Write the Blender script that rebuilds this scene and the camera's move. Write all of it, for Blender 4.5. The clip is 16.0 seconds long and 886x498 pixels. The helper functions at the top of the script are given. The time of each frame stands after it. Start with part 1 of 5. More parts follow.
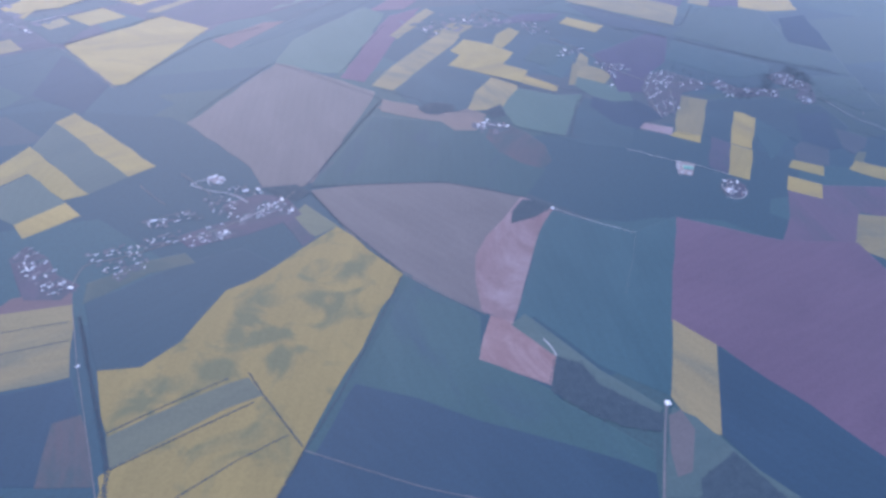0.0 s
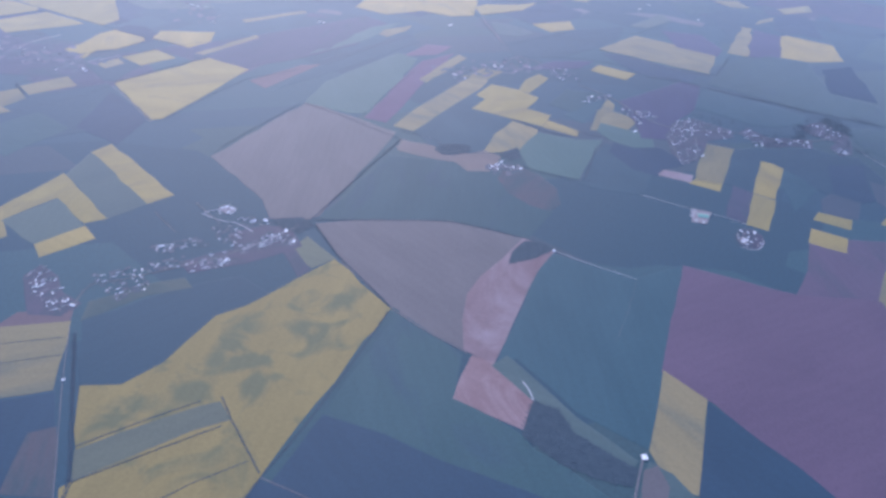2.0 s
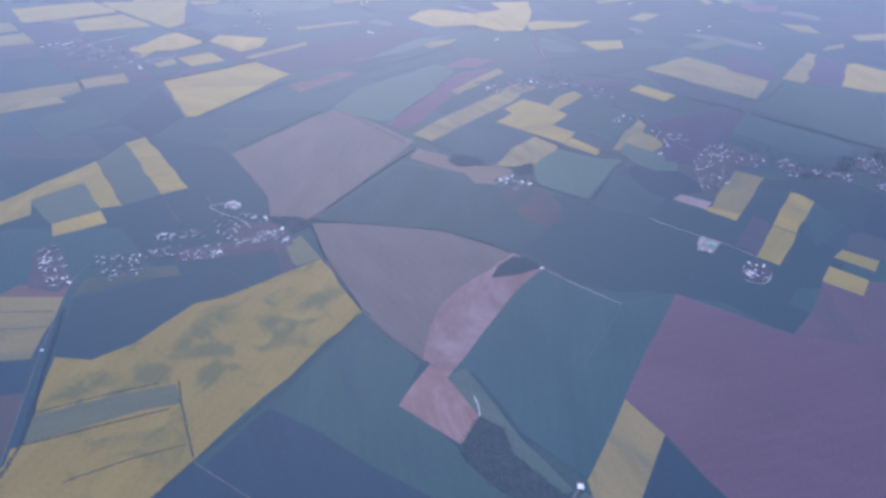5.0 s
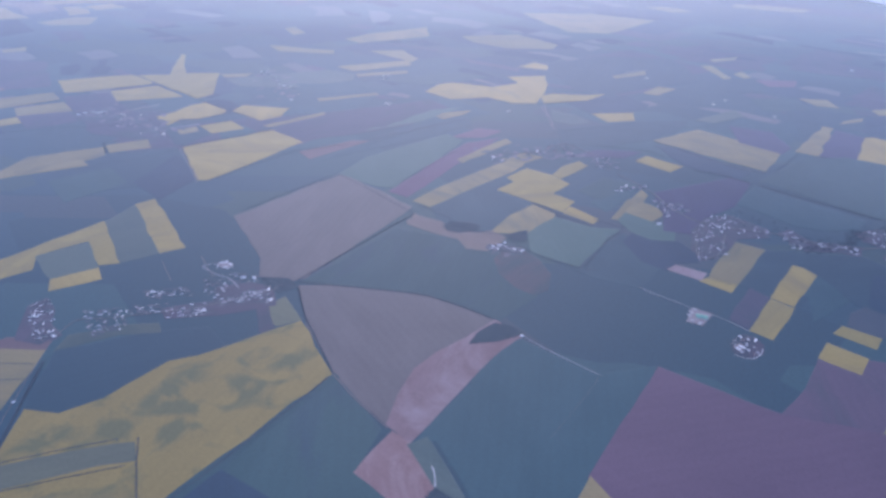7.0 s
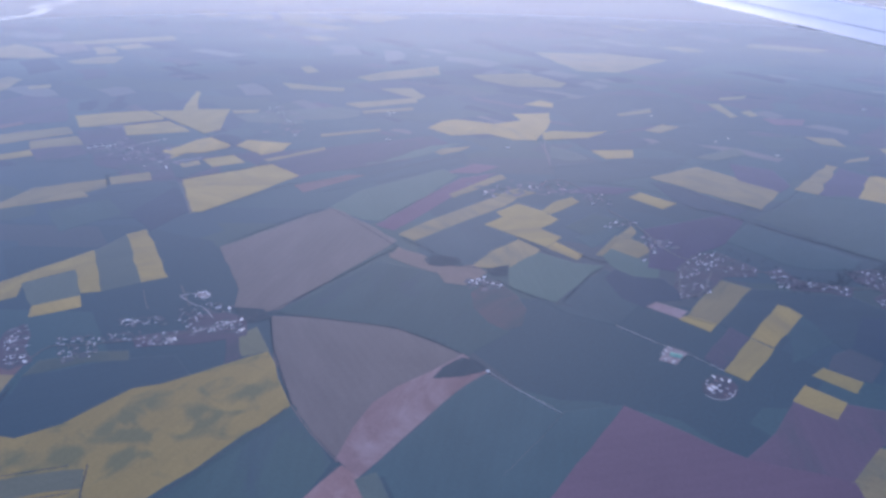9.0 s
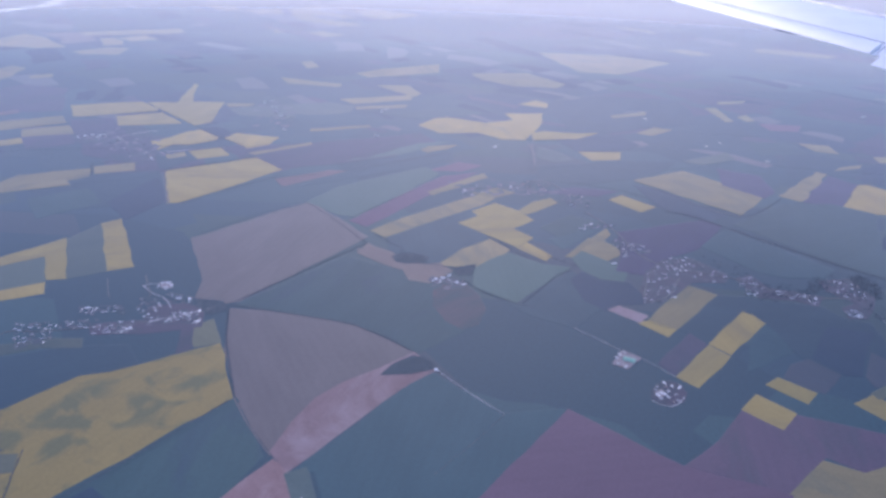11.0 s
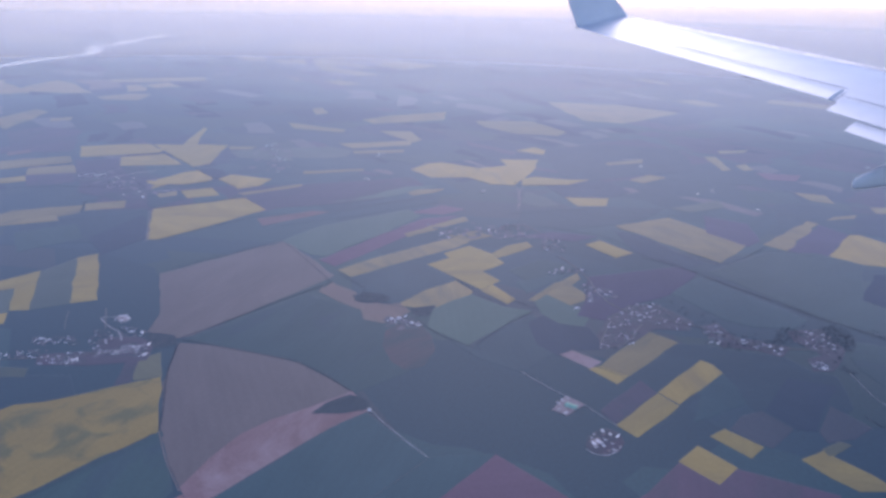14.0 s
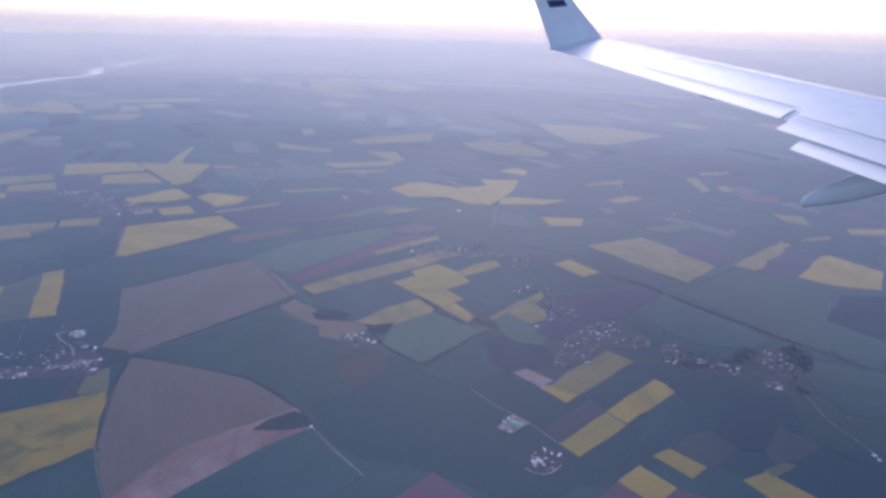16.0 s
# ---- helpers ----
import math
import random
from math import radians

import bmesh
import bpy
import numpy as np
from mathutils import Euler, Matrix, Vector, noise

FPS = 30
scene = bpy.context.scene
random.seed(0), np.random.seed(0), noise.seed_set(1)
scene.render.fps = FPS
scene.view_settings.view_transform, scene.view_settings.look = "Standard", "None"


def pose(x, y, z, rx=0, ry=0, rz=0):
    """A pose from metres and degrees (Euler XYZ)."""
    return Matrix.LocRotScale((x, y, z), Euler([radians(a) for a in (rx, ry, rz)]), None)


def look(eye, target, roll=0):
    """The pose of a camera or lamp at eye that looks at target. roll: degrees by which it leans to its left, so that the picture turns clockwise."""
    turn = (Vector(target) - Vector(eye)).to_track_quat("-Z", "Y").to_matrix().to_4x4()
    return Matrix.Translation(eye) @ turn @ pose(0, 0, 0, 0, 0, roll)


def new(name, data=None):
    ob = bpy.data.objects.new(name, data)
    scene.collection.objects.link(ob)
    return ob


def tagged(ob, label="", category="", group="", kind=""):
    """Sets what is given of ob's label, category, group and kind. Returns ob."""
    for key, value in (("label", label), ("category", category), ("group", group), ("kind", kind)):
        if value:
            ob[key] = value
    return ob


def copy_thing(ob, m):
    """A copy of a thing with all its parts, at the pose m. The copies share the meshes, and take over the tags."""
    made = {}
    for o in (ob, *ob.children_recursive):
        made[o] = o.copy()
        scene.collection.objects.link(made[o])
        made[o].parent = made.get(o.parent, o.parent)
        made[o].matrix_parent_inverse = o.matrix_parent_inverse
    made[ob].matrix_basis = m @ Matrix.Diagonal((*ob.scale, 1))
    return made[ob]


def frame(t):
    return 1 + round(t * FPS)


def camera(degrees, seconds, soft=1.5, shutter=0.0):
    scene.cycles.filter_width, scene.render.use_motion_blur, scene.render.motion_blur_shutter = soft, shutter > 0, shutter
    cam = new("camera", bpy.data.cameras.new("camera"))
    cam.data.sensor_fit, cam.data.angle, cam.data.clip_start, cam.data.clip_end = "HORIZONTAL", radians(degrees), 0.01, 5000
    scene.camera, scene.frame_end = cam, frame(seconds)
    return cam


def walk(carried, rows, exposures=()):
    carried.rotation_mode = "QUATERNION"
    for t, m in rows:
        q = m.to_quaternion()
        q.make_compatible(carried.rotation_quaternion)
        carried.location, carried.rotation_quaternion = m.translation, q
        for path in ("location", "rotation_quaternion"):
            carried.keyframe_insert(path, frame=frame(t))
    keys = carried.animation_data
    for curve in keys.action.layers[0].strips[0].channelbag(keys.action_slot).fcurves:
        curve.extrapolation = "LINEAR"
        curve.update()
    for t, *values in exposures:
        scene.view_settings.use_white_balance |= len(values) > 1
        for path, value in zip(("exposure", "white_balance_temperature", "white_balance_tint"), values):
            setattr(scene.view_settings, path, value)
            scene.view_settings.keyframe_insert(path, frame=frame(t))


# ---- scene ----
cam = camera(69.2, 16.0, soft=3.2)
PATH = [
    (0, (3.031, 1.227, 128.024), (3.133, 2.76, 126.743), 3.7),
    (0.5, (8.35, 0.764, 127.201), (8.395, 2.342, 125.972), 3.3),
    (1, (13.841, 0.898, 127.026), (13.836, 2.498, 125.827), 2.8),
    (1.5, (18.605, 0.594, 127.07), (18.557, 2.208, 125.889), 2.1),
    (2, (23.921, 0.511, 126.432), (23.83, 2.127, 125.256), 2.0),
    (2.5, (28.771, 0.673, 126.068), (28.643, 2.275, 124.877), 2.1),
    (3, (33.662, 1.288, 126.225), (33.496, 2.876, 125.02), 2.1),
    (5.5, (58.616, 5.313, 124.69), (58.243, 6.943, 123.593), 1.2),
    (6, (63.49, 6.405, 124.522), (63.076, 8.061, 123.48), 0.9),
    (6.5, (68.026, 7.891, 124.254), (67.577, 9.563, 123.252), 0.6),
    (7, (72.583, 9.105, 123.735), (72.103, 10.791, 122.772), 0.6),
    (7.5, (77.25, 10.613, 123.977), (76.74, 12.313, 123.055), 0.4),
    (8, (81.909, 12.183, 123.247), (81.37, 13.898, 122.37), 0.1),
    (8.5, (86.624, 13.891, 122.986), (86.057, 15.613, 122.143), -0.2),
    (9, (90.86, 14.889, 122.431), (90.285, 16.6, 121.569), 0.2),
    (11.5, (113.641, 24.099, 121.588), (113.008, 25.788, 120.725), 1.5),
    (12, (118.17, 25.642, 121.277), (117.489, 27.336, 120.46), 1.2),
    (12.5, (122.587, 27.151, 120.548), (121.887, 28.861, 119.781), 1.1),
    (13, (127.1, 29.273, 120.395), (126.39, 30.983, 119.64), 1.0),
    (13.5, (131.432, 31.103, 119.882), (130.717, 32.816, 119.137), 1.2),
    (14, (135.758, 32.955, 119.014), (135.034, 34.67, 118.283), 1.2),
    (14.5, (139.986, 34.867, 119.0), (139.254, 36.589, 118.293), 1.2),
    (15, (144.337, 36.545, 118.198), (143.6, 38.27, 117.507), 1.3),
    (15.5, (148.408, 38.187, 118.236), (147.666, 39.918, 117.563), 1.4),
    (16, (152.771, 39.881, 117.527), (152.026, 41.613, 116.86), 1.4),
]
EXPOSURES = [(0.0, 1.04, 6080, 24), (1.5, 0.90, 6080, 24), (3.0, 0.86, 6080, 24), (6.0, 0.72, 6060, 26), (9.0, 0.41, 6050, 27), (11.5, 0.52, 6230, 29), (12.5, 0.32, 6230, 29), (13.0, 0.26, 6230, 29), (14.0, 0.23, 6200, 29), (16.0, 0.10, 6230, 28)]
walk(cam, [(t, look(eye, target, roll)) for t, eye, target, roll in PATH],
     exposures=EXPOSURES)

# ---- light ----
SUN_AZ, SUN_EL = -17.0, 34.0            # degrees clockwise from +y, and above the horizon
world = bpy.data.worlds.new("sky")
scene.world = world
world.use_nodes = True
wn, wl = world.node_tree.nodes, world.node_tree.links
wn.clear()
sky = wn.new("ShaderNodeTexSky")
sky.sky_type = "NISHITA"
sky.sun_disc = False
sky.sun_elevation, sky.sun_rotation = radians(SUN_EL), radians(SUN_AZ)
sky.air_density, sky.dust_density, sky.ozone_density, sky.altitude = 1.0, 0.6, 3.0, 500
back = wn.new("ShaderNodeBackground")
back.inputs["Strength"].default_value = 0.16
world_out = wn.new("ShaderNodeOutputWorld")
wl.new(sky.outputs[0], back.inputs["Color"])
wl.new(back.outputs[0], world_out.inputs["Surface"])

sun = new("sun", bpy.data.lights.new("sun", "SUN"))
sun.data.energy, sun.data.angle, sun.data.color = 1.25, radians(38), (1.0, 0.95, 0.88)
sun_way = Vector((math.sin(radians(SUN_AZ)) * math.cos(radians(SUN_EL)), math.cos(radians(SUN_AZ)) * math.cos(radians(SUN_EL)), math.sin(radians(SUN_EL))))
sun.matrix_world = look(sun_way * 900, (0, 0, 0))

# ---- materials ----
HAZE = (0.955, 0.925, 0.955)                # sheen tint that paints distance haze on ground and houses at a grazing view


def tree_of(name):
    m = bpy.data.materials.new(name)
    m.use_nodes = True
    m.node_tree.nodes.clear()
    return m, m.node_tree.nodes, m.node_tree.links


def shader(nodes, links, rough, spec=0.3, sheen=0.0, metal=0.0):
    bsdf = nodes.new("ShaderNodeBsdfPrincipled")
    bsdf.inputs["Roughness"].default_value = rough
    bsdf.inputs["Specular IOR Level"].default_value = spec
    bsdf.inputs["Metallic"].default_value = metal
    # the sheen stands in for haze in the air over the surface
    bsdf.inputs["Sheen Weight"].default_value = sheen
    bsdf.inputs["Sheen Roughness"].default_value = 0.32
    bsdf.inputs["Sheen Tint"].default_value = (*HAZE, 1)
    out = nodes.new("ShaderNodeOutputMaterial")
    links.new(bsdf.outputs[0], out.inputs[0])
    return bsdf


def ramp_of(nodes, *stops):
    r = nodes.new("ShaderNodeValToRGB")
    while len(r.color_ramp.elements) < len(stops):
        r.color_ramp.elements.new(0.5)
    for e, (p, c) in zip(r.color_ramp.elements, stops):
        e.position, e.color = p, (*c, 1)
    return r


def mixed(nodes, links, mode, fac, a, b):
    m = nodes.new("ShaderNodeMix")
    m.data_type, m.blend_type = "RGBA", mode
    for socket, value in ((m.inputs[0], fac), (m.inputs[6], a), (m.inputs[7], b)):
        if isinstance(value, (int, float)):
            socket.default_value = value
        elif isinstance(value, tuple):
            socket.default_value = (*value, 1)
        else:
            links.new(value, socket)
    return m.outputs[2]


def noise_of(nodes, links, vector, scale, detail=3.0, rough=0.55, distort=0.0):
    n = nodes.new("ShaderNodeTexNoise")
    n.inputs["Scale"].default_value, n.inputs["Detail"].default_value = scale, detail
    n.inputs["Roughness"].default_value, n.inputs["Distortion"].default_value = rough, distort
    links.new(vector, n.inputs["Vector"])
    return n.outputs["Fac"]


def crop(name, low, high, patch=None, patches=0.0, rows=0.03, sheen=0.70, thin=()):
    """A field's surface: two tones in broad drifts, patches of another colour, drill rows along the field and fine grain."""
    m, nodes, links = tree_of(name)
    bsdf = shader(nodes, links, 0.68, 0.42, sheen)
    geo, info = nodes.new("ShaderNodeNewGeometry"), nodes.new("ShaderNodeObjectInfo")
    turned = nodes.new("ShaderNodeVectorRotate")
    turned.rotation_type = "Z_AXIS"
    angle = nodes.new("ShaderNodeMath")
    angle.operation = "MULTIPLY"
    angle.inputs[1].default_value = 3.1
    links.new(info.outputs["Random"], angle.inputs[0])
    links.new(geo.outputs["Position"], turned.inputs["Vector"])
    links.new(angle.outputs[0], turned.inputs["Angle"])
    squash = nodes.new("ShaderNodeMapping")
    squash.inputs["Scale"].default_value = (1.0, 0.42, 1.0)
    links.new(turned.outputs[0], squash.inputs["Vector"])
    broad = noise_of(nodes, links, squash.outputs[0], 0.06, 5.0, 0.6, 0.6)
    fine = noise_of(nodes, links, geo.outputs["Position"], 1.1, 4.0, 0.7)
    base = ramp_of(nodes, (0.3, low), (0.7, high))
    links.new(broad, base.inputs[0])
    colour = base.outputs[0]
    if patch:
        spots = ramp_of(nodes, (0.54 - patches, (0, 0, 0)), (0.74 - patches, (1, 1, 1)))
        cover = noise_of(nodes, links, geo.outputs["Position"] if thin else squash.outputs[0], 0.075 if thin else 0.045, 3.0 if thin else 6.0, 0.5 if thin else 0.65, 1.2)
        for x, y, r in thin:
            spread, ball, add = nodes.new("ShaderNodeMapping"), nodes.new("ShaderNodeTexGradient"), nodes.new("ShaderNodeMath")
            spread.inputs["Location"].default_value = (-0.75 * x / r, -0.75 * y / r, 0)
            spread.inputs["Scale"].default_value = (0.75 / r, 0.75 / r, 0)
            ball.gradient_type, add.operation = "SPHERICAL", "MULTIPLY_ADD"
            links.new(geo.outputs["Position"], spread.inputs["Vector"])
            links.new(spread.outputs[0], ball.inputs["Vector"])
            links.new(ball.outputs["Fac"], add.inputs[0])
            add.inputs[1].default_value = 0.26
            links.new(cover, add.inputs[2])
            cover = add.outputs[0]
        links.new(cover, spots.inputs[0])
        colour = mixed(nodes, links, "MIX", spots.outputs[0], colour, patch)
    wave = nodes.new("ShaderNodeTexWave")
    wave.inputs["Scale"].default_value, wave.inputs["Distortion"].default_value = 0.10, 2.5
    wave.inputs["Detail"].default_value = 2.0
    links.new(turned.outputs[0], wave.inputs["Vector"])
    grey = ramp_of(nodes, (0.0, (1 - rows,) * 3), (1.0, (1.0, 1.0, 1.0)))
    links.new(wave.outputs["Fac"], grey.inputs[0])
    colour = mixed(nodes, links, "MULTIPLY", 1.0, colour, grey.outputs[0])
    grain = ramp_of(nodes, (0.3, (0.72, 0.72, 0.72)), (0.7, (1.1, 1.1, 1.1)))
    links.new(fine, grain.inputs[0])
    colour = mixed(nodes, links, "MULTIPLY", 0.5, colour, grain.outputs[0])
    shift = ramp_of(nodes, (0.0, (0.82, 0.86, 0.9)), (1.0, (1.08, 1.05, 1.0)))
    links.new(info.outputs["Random"], shift.inputs[0])
    links.new(mixed(nodes, links, "MULTIPLY", 1.0, colour, shift.outputs[0]), bsdf.inputs["Base Color"])
    bump = nodes.new("ShaderNodeBump")
    bump.inputs["Strength"].default_value, bump.inputs["Distance"].default_value = 0.25, 0.1
    links.new(fine, bump.inputs["Height"])
    links.new(bump.outputs[0], bsdf.inputs["Normal"])
    return m


THIN = ((-39.1, 129.7, 6.6), (-40.8, 116.0, 7.3), (-32.1, 116.2, 6.3), (-30.0, 108.6, 3.9), (-22.9, 131.2, 5.9), (-13.9, 145.9, 6.3), (-49.8, 101.2, 7.4), (-59.1, 96.9, 5.9), (-42.7, 105.7, 4.8), (-41.3, 121.7, 4.9))   # where the big rapeseed field stands thin: x, y, reach
CROPS = {
    "patchy": crop("patchy_rapeseed", (0.322, 0.234, 0.085), (0.402, 0.286, 0.100), (0.20, 0.185, 0.088), 0.03, thin=THIN),
    "yellow": crop("rapeseed_in_flower", (0.362, 0.270, 0.100), (0.455, 0.334, 0.120), (0.315, 0.245, 0.112), 0.06),
    "olive": crop("fading_rapeseed", (0.242, 0.204, 0.114), (0.330, 0.262, 0.137), (0.175, 0.175, 0.125), 0.04),
    "grey": crop("bare_grey_soil", (0.132, 0.123, 0.130), (0.162, 0.147, 0.153)),
    "pink": crop("dry_pink_soil", (0.232, 0.134, 0.140), (0.325, 0.215, 0.218), (0.41, 0.30, 0.30), 0.12),
    "rosy": crop("rosy_soil", (0.155, 0.105, 0.115), (0.185, 0.128, 0.138)),
    "purple": crop("mauve_ploughed_soil", (0.136, 0.089, 0.132), (0.170, 0.108, 0.156)),
    "brown": crop("reddish_brown_soil", (0.076, 0.088, 0.106), (0.118, 0.094, 0.110), (0.050, 0.088, 0.106), 0.13),
    "plum": crop("plum_ploughed_soil", (0.106, 0.082, 0.126), (0.134, 0.098, 0.146), (0.088, 0.088, 0.122), 0.05),
    "ash": crop("grey_stubble", (0.058, 0.088, 0.118), (0.078, 0.102, 0.132)),
    "ink": crop("blackish_winter_wheat", (0.010, 0.046, 0.094), (0.016, 0.056, 0.110), sheen=0.5),
    "mist": crop("pale_fallow", (0.100, 0.122, 0.140), (0.135, 0.140, 0.160), sheen=0.76),
    "dusk": crop("deep_blue_green_wheat", (0.020, 0.056, 0.098), (0.028, 0.068, 0.116), sheen=0.635),
    "violet": crop("violet_ploughed_soil", (0.058, 0.062, 0.120), (0.076, 0.076, 0.143)),
    "magenta": crop("magenta_strip_soil", (0.112, 0.070, 0.122), (0.138, 0.086, 0.145)),
    "garden": crop("village_ground", (0.076, 0.080, 0.116), (0.104, 0.092, 0.132), (0.050, 0.080, 0.106), 0.10),
    "tan": crop("pale_tan_soil", (0.18, 0.145, 0.135), (0.23, 0.18, 0.165)),
    "green": crop("young_wheat", (0.032, 0.091, 0.106), (0.044, 0.108, 0.123), (0.037, 0.087, 0.121), 0.0),
    "lgreen": crop("pale_green_crop", (0.062, 0.130, 0.125), (0.081, 0.150, 0.144)),
    "sage": crop("sage_green_meadow", (0.084, 0.128, 0.122), (0.106, 0.148, 0.132)),
    "verge": crop("rough_grass_verge", (0.074, 0.128, 0.130), (0.102, 0.152, 0.148)),
    "lilac": crop("stubble_and_gardens", (0.056, 0.070, 0.114), (0.078, 0.084, 0.130), (0.036, 0.080, 0.106), 0.04),
    "lichen": crop("thin_olive_crop", (0.135, 0.150, 0.112), (0.162, 0.176, 0.122)),
    "moss": crop("mossy_meadow", (0.070, 0.106, 0.104), (0.090, 0.122, 0.112), (0.05, 0.095, 0.10), 0.06),
    "teal": crop("blue_green_wheat", (0.028, 0.089, 0.116), (0.038, 0.106, 0.134)),
    "dgreen": crop("dark_green_wheat", (0.026, 0.076, 0.107), (0.035, 0.091, 0.123)),
    "navy": crop("dark_winter_wheat", (0.022, 0.062, 0.102), (0.029, 0.075, 0.121)),
}


def ground_material():
    """Meadow and wheat in an uneven patchwork of strips, far out to the horizon."""
    m, nodes, links = tree_of("patchwork_meadow")
    bsdf = shader(nodes, links, 0.68, 0.42, 0.70)
    geo = nodes.new("ShaderNodeNewGeometry")
    turned = nodes.new("ShaderNodeMapping")
    turned.inputs["Rotation"].default_value = (0, 0, radians(-32))
    turned.inputs["Scale"].default_value = (0.010, 0.022, 0.0)
    links.new(geo.outputs["Position"], turned.inputs["Vector"])
    cells = nodes.new("ShaderNodeTexVoronoi")
    cells.distance = "CHEBYCHEV"
    cells.inputs["Scale"].default_value, cells.inputs["Randomness"].default_value = 1.0, 0.85
    links.new(turned.outputs[0], cells.inputs["Vector"])
    apart = nodes.new("ShaderNodeSeparateColor")
    links.new(cells.outputs["Color"], apart.inputs[0])
    tones = ramp_of(nodes, (0.0, (0.024, 0.075, 0.106)), (0.3, (0.029, 0.085, 0.118)), (0.55, (0.036, 0.100, 0.122)),
                    (0.75, (0.042, 0.094, 0.106)), (0.92, (0.050, 0.084, 0.110)), (1.0, (0.085, 0.105, 0.10)))
    tones.color_ramp.interpolation = "CONSTANT"
    links.new(apart.outputs[0], tones.inputs[0])
    broad = noise_of(nodes, links, geo.outputs["Position"], 0.03, 6.0, 0.6, 0.5)
    fine = noise_of(nodes, links, geo.outputs["Position"], 0.9, 4.0, 0.7)
    near = ramp_of(nodes, (0.35, (0.024, 0.077, 0.098)), (0.7, (0.036, 0.098, 0.112)))
    links.new(broad, near.inputs[0])
    colour = mixed(nodes, links, "MIX", 0.9, near.outputs[0], tones.outputs[0])
    grain = ramp_of(nodes, (0.3, (0.75, 0.75, 0.75)), (0.7, (1.1, 1.1, 1.1)))
    links.new(fine, grain.inputs[0])
    links.new(mixed(nodes, links, "MULTIPLY", 0.8, colour, grain.outputs[0]), bsdf.inputs["Base Color"])
    return m


def plain(name, low, high, scale=2.0, rough=0.7, spec=0.4, metal=0.0, sheen=0.0, per_object=0.0):
    """A surface of two close tones in blotches, with fine grain and a little relief."""
    m, nodes, links = tree_of(name)
    bsdf = shader(nodes, links, rough, spec, sheen, metal)
    geo = nodes.new("ShaderNodeNewGeometry")
    blotch = ramp_of(nodes, (0.35, low), (0.65, high))
    links.new(noise_of(nodes, links, geo.outputs["Position"], scale, 5.0, 0.6), blotch.inputs[0])
    colour = blotch.outputs[0]
    if per_object:
        info = nodes.new("ShaderNodeObjectInfo")
        shift = ramp_of(nodes, (0.0, (1 - per_object,) * 3), (1.0, (1 + per_object * 0.4,) * 3))
        links.new(info.outputs["Random"], shift.inputs[0])
        colour = mixed(nodes, links, "MULTIPLY", 1.0, colour, shift.outputs[0])
    links.new(colour, bsdf.inputs["Base Color"])
    bump = nodes.new("ShaderNodeBump")
    bump.inputs["Strength"].default_value, bump.inputs["Distance"].default_value = 0.2, 0.02
    links.new(noise_of(nodes, links, geo.outputs["Position"], scale * 8, 3.0), bump.inputs["Height"])
    links.new(bump.outputs[0], bsdf.inputs["Normal"])
    return m

# ---- the ground and its fields ----
def mesh_of(name, bm, material):
    data = bpy.data.meshes.new(name)
    bm.to_mesh(data)
    bm.free()
    if material:
        data.materials.append(material)
    return data


def part(name, bm, material, parent, label=""):
    ob = new(name, mesh_of(name, bm, material))
    ob.parent = parent
    return tagged(ob, label)


def disc(radius, rings, spokes, z):
    bm = bmesh.new()
    circles = [[bm.verts.new((radius * (r / rings) ** 2 * math.cos(2 * math.pi * k / spokes), radius * (r / rings) ** 2 * math.sin(2 * math.pi * k / spokes), z))
                for k in range(spokes)] for r in range(1, rings + 1)]
    bm.faces.new(circles[0])
    for a, b in zip(circles, circles[1:]):
        for k in range(spokes):
            bm.faces.new((a[k], b[k], b[(k + 1) % spokes], a[(k + 1) % spokes]))
    return bm


ground = new("ground", mesh_of("ground", disc(4700, 12, 96, 0.0), ground_material()))
tagged(ground, "flat farmland of dark green wheat and meadow", "ground", kind="structure")

FIELD_WORDS = {
    "yellow": ("bright yellow rapeseed field in flower among green crops", "field"),
    "olive": ("faded yellow-green rapeseed field in the hazy plain", "field"),
    "patchy": ("large yellow rapeseed field with thin olive patches", "field"),
    "violet": ("dark violet ploughed field near the village", "field"),
    "magenta": ("long magenta-mauve strip of bare soil", "field"),
    "grey": ("large bare grey-mauve ploughed field", "field"),
    "pink": ("dry pale pink field of bare soil", "field"),
    "rosy": ("narrow rosy strip of bare soil", "field"),
    "purple": ("wide mauve-purple ploughed field", "field"),
    "plum": ("plum-coloured ploughed field beside a yellow block", "field"),
    "ash": ("faint grey stubble patch among dark wheat", "field"),
    "ink": ("nearly black blue-green field beside a yellow one", "field"),
    "mist": ("narrow pale fallow strip in the hazy plain", "field"),
    "dusk": ("deep blue-green wheat field in the hazy plain", "field"),
    "brown": ("reddish brown patch of worn soil in green wheat", "field"),
    "tan": ("pale tan strip of bare soil beside hedges", "field"),
    "garden": ("dull mauve village ground of gardens and lanes", "village ground"),
    "green": ("blue-green field of young wheat", "field"),
    "lgreen": ("pale grey-green crop field with straight edges", "field"),
    "sage": ("sage green meadow strip between yellow fields", "field"),
    "lilac": ("dull lilac patchwork of stubble and small plots", "field"),
    "verge": ("pale rough grass verge along a track", "verge"),
    "lichen": ("dull olive-green strip of thin crop", "field"),
    "moss": ("mossy green meadow strip below the village", "field"),
    "teal": ("dark blue-green wheat field with faint tractor lines", "field"),
    "dgreen": ("dark green wheat field beside the village", "field"),
    "navy": ("very dark blue-green winter wheat field", "field"),
}
fields_laid = [0]


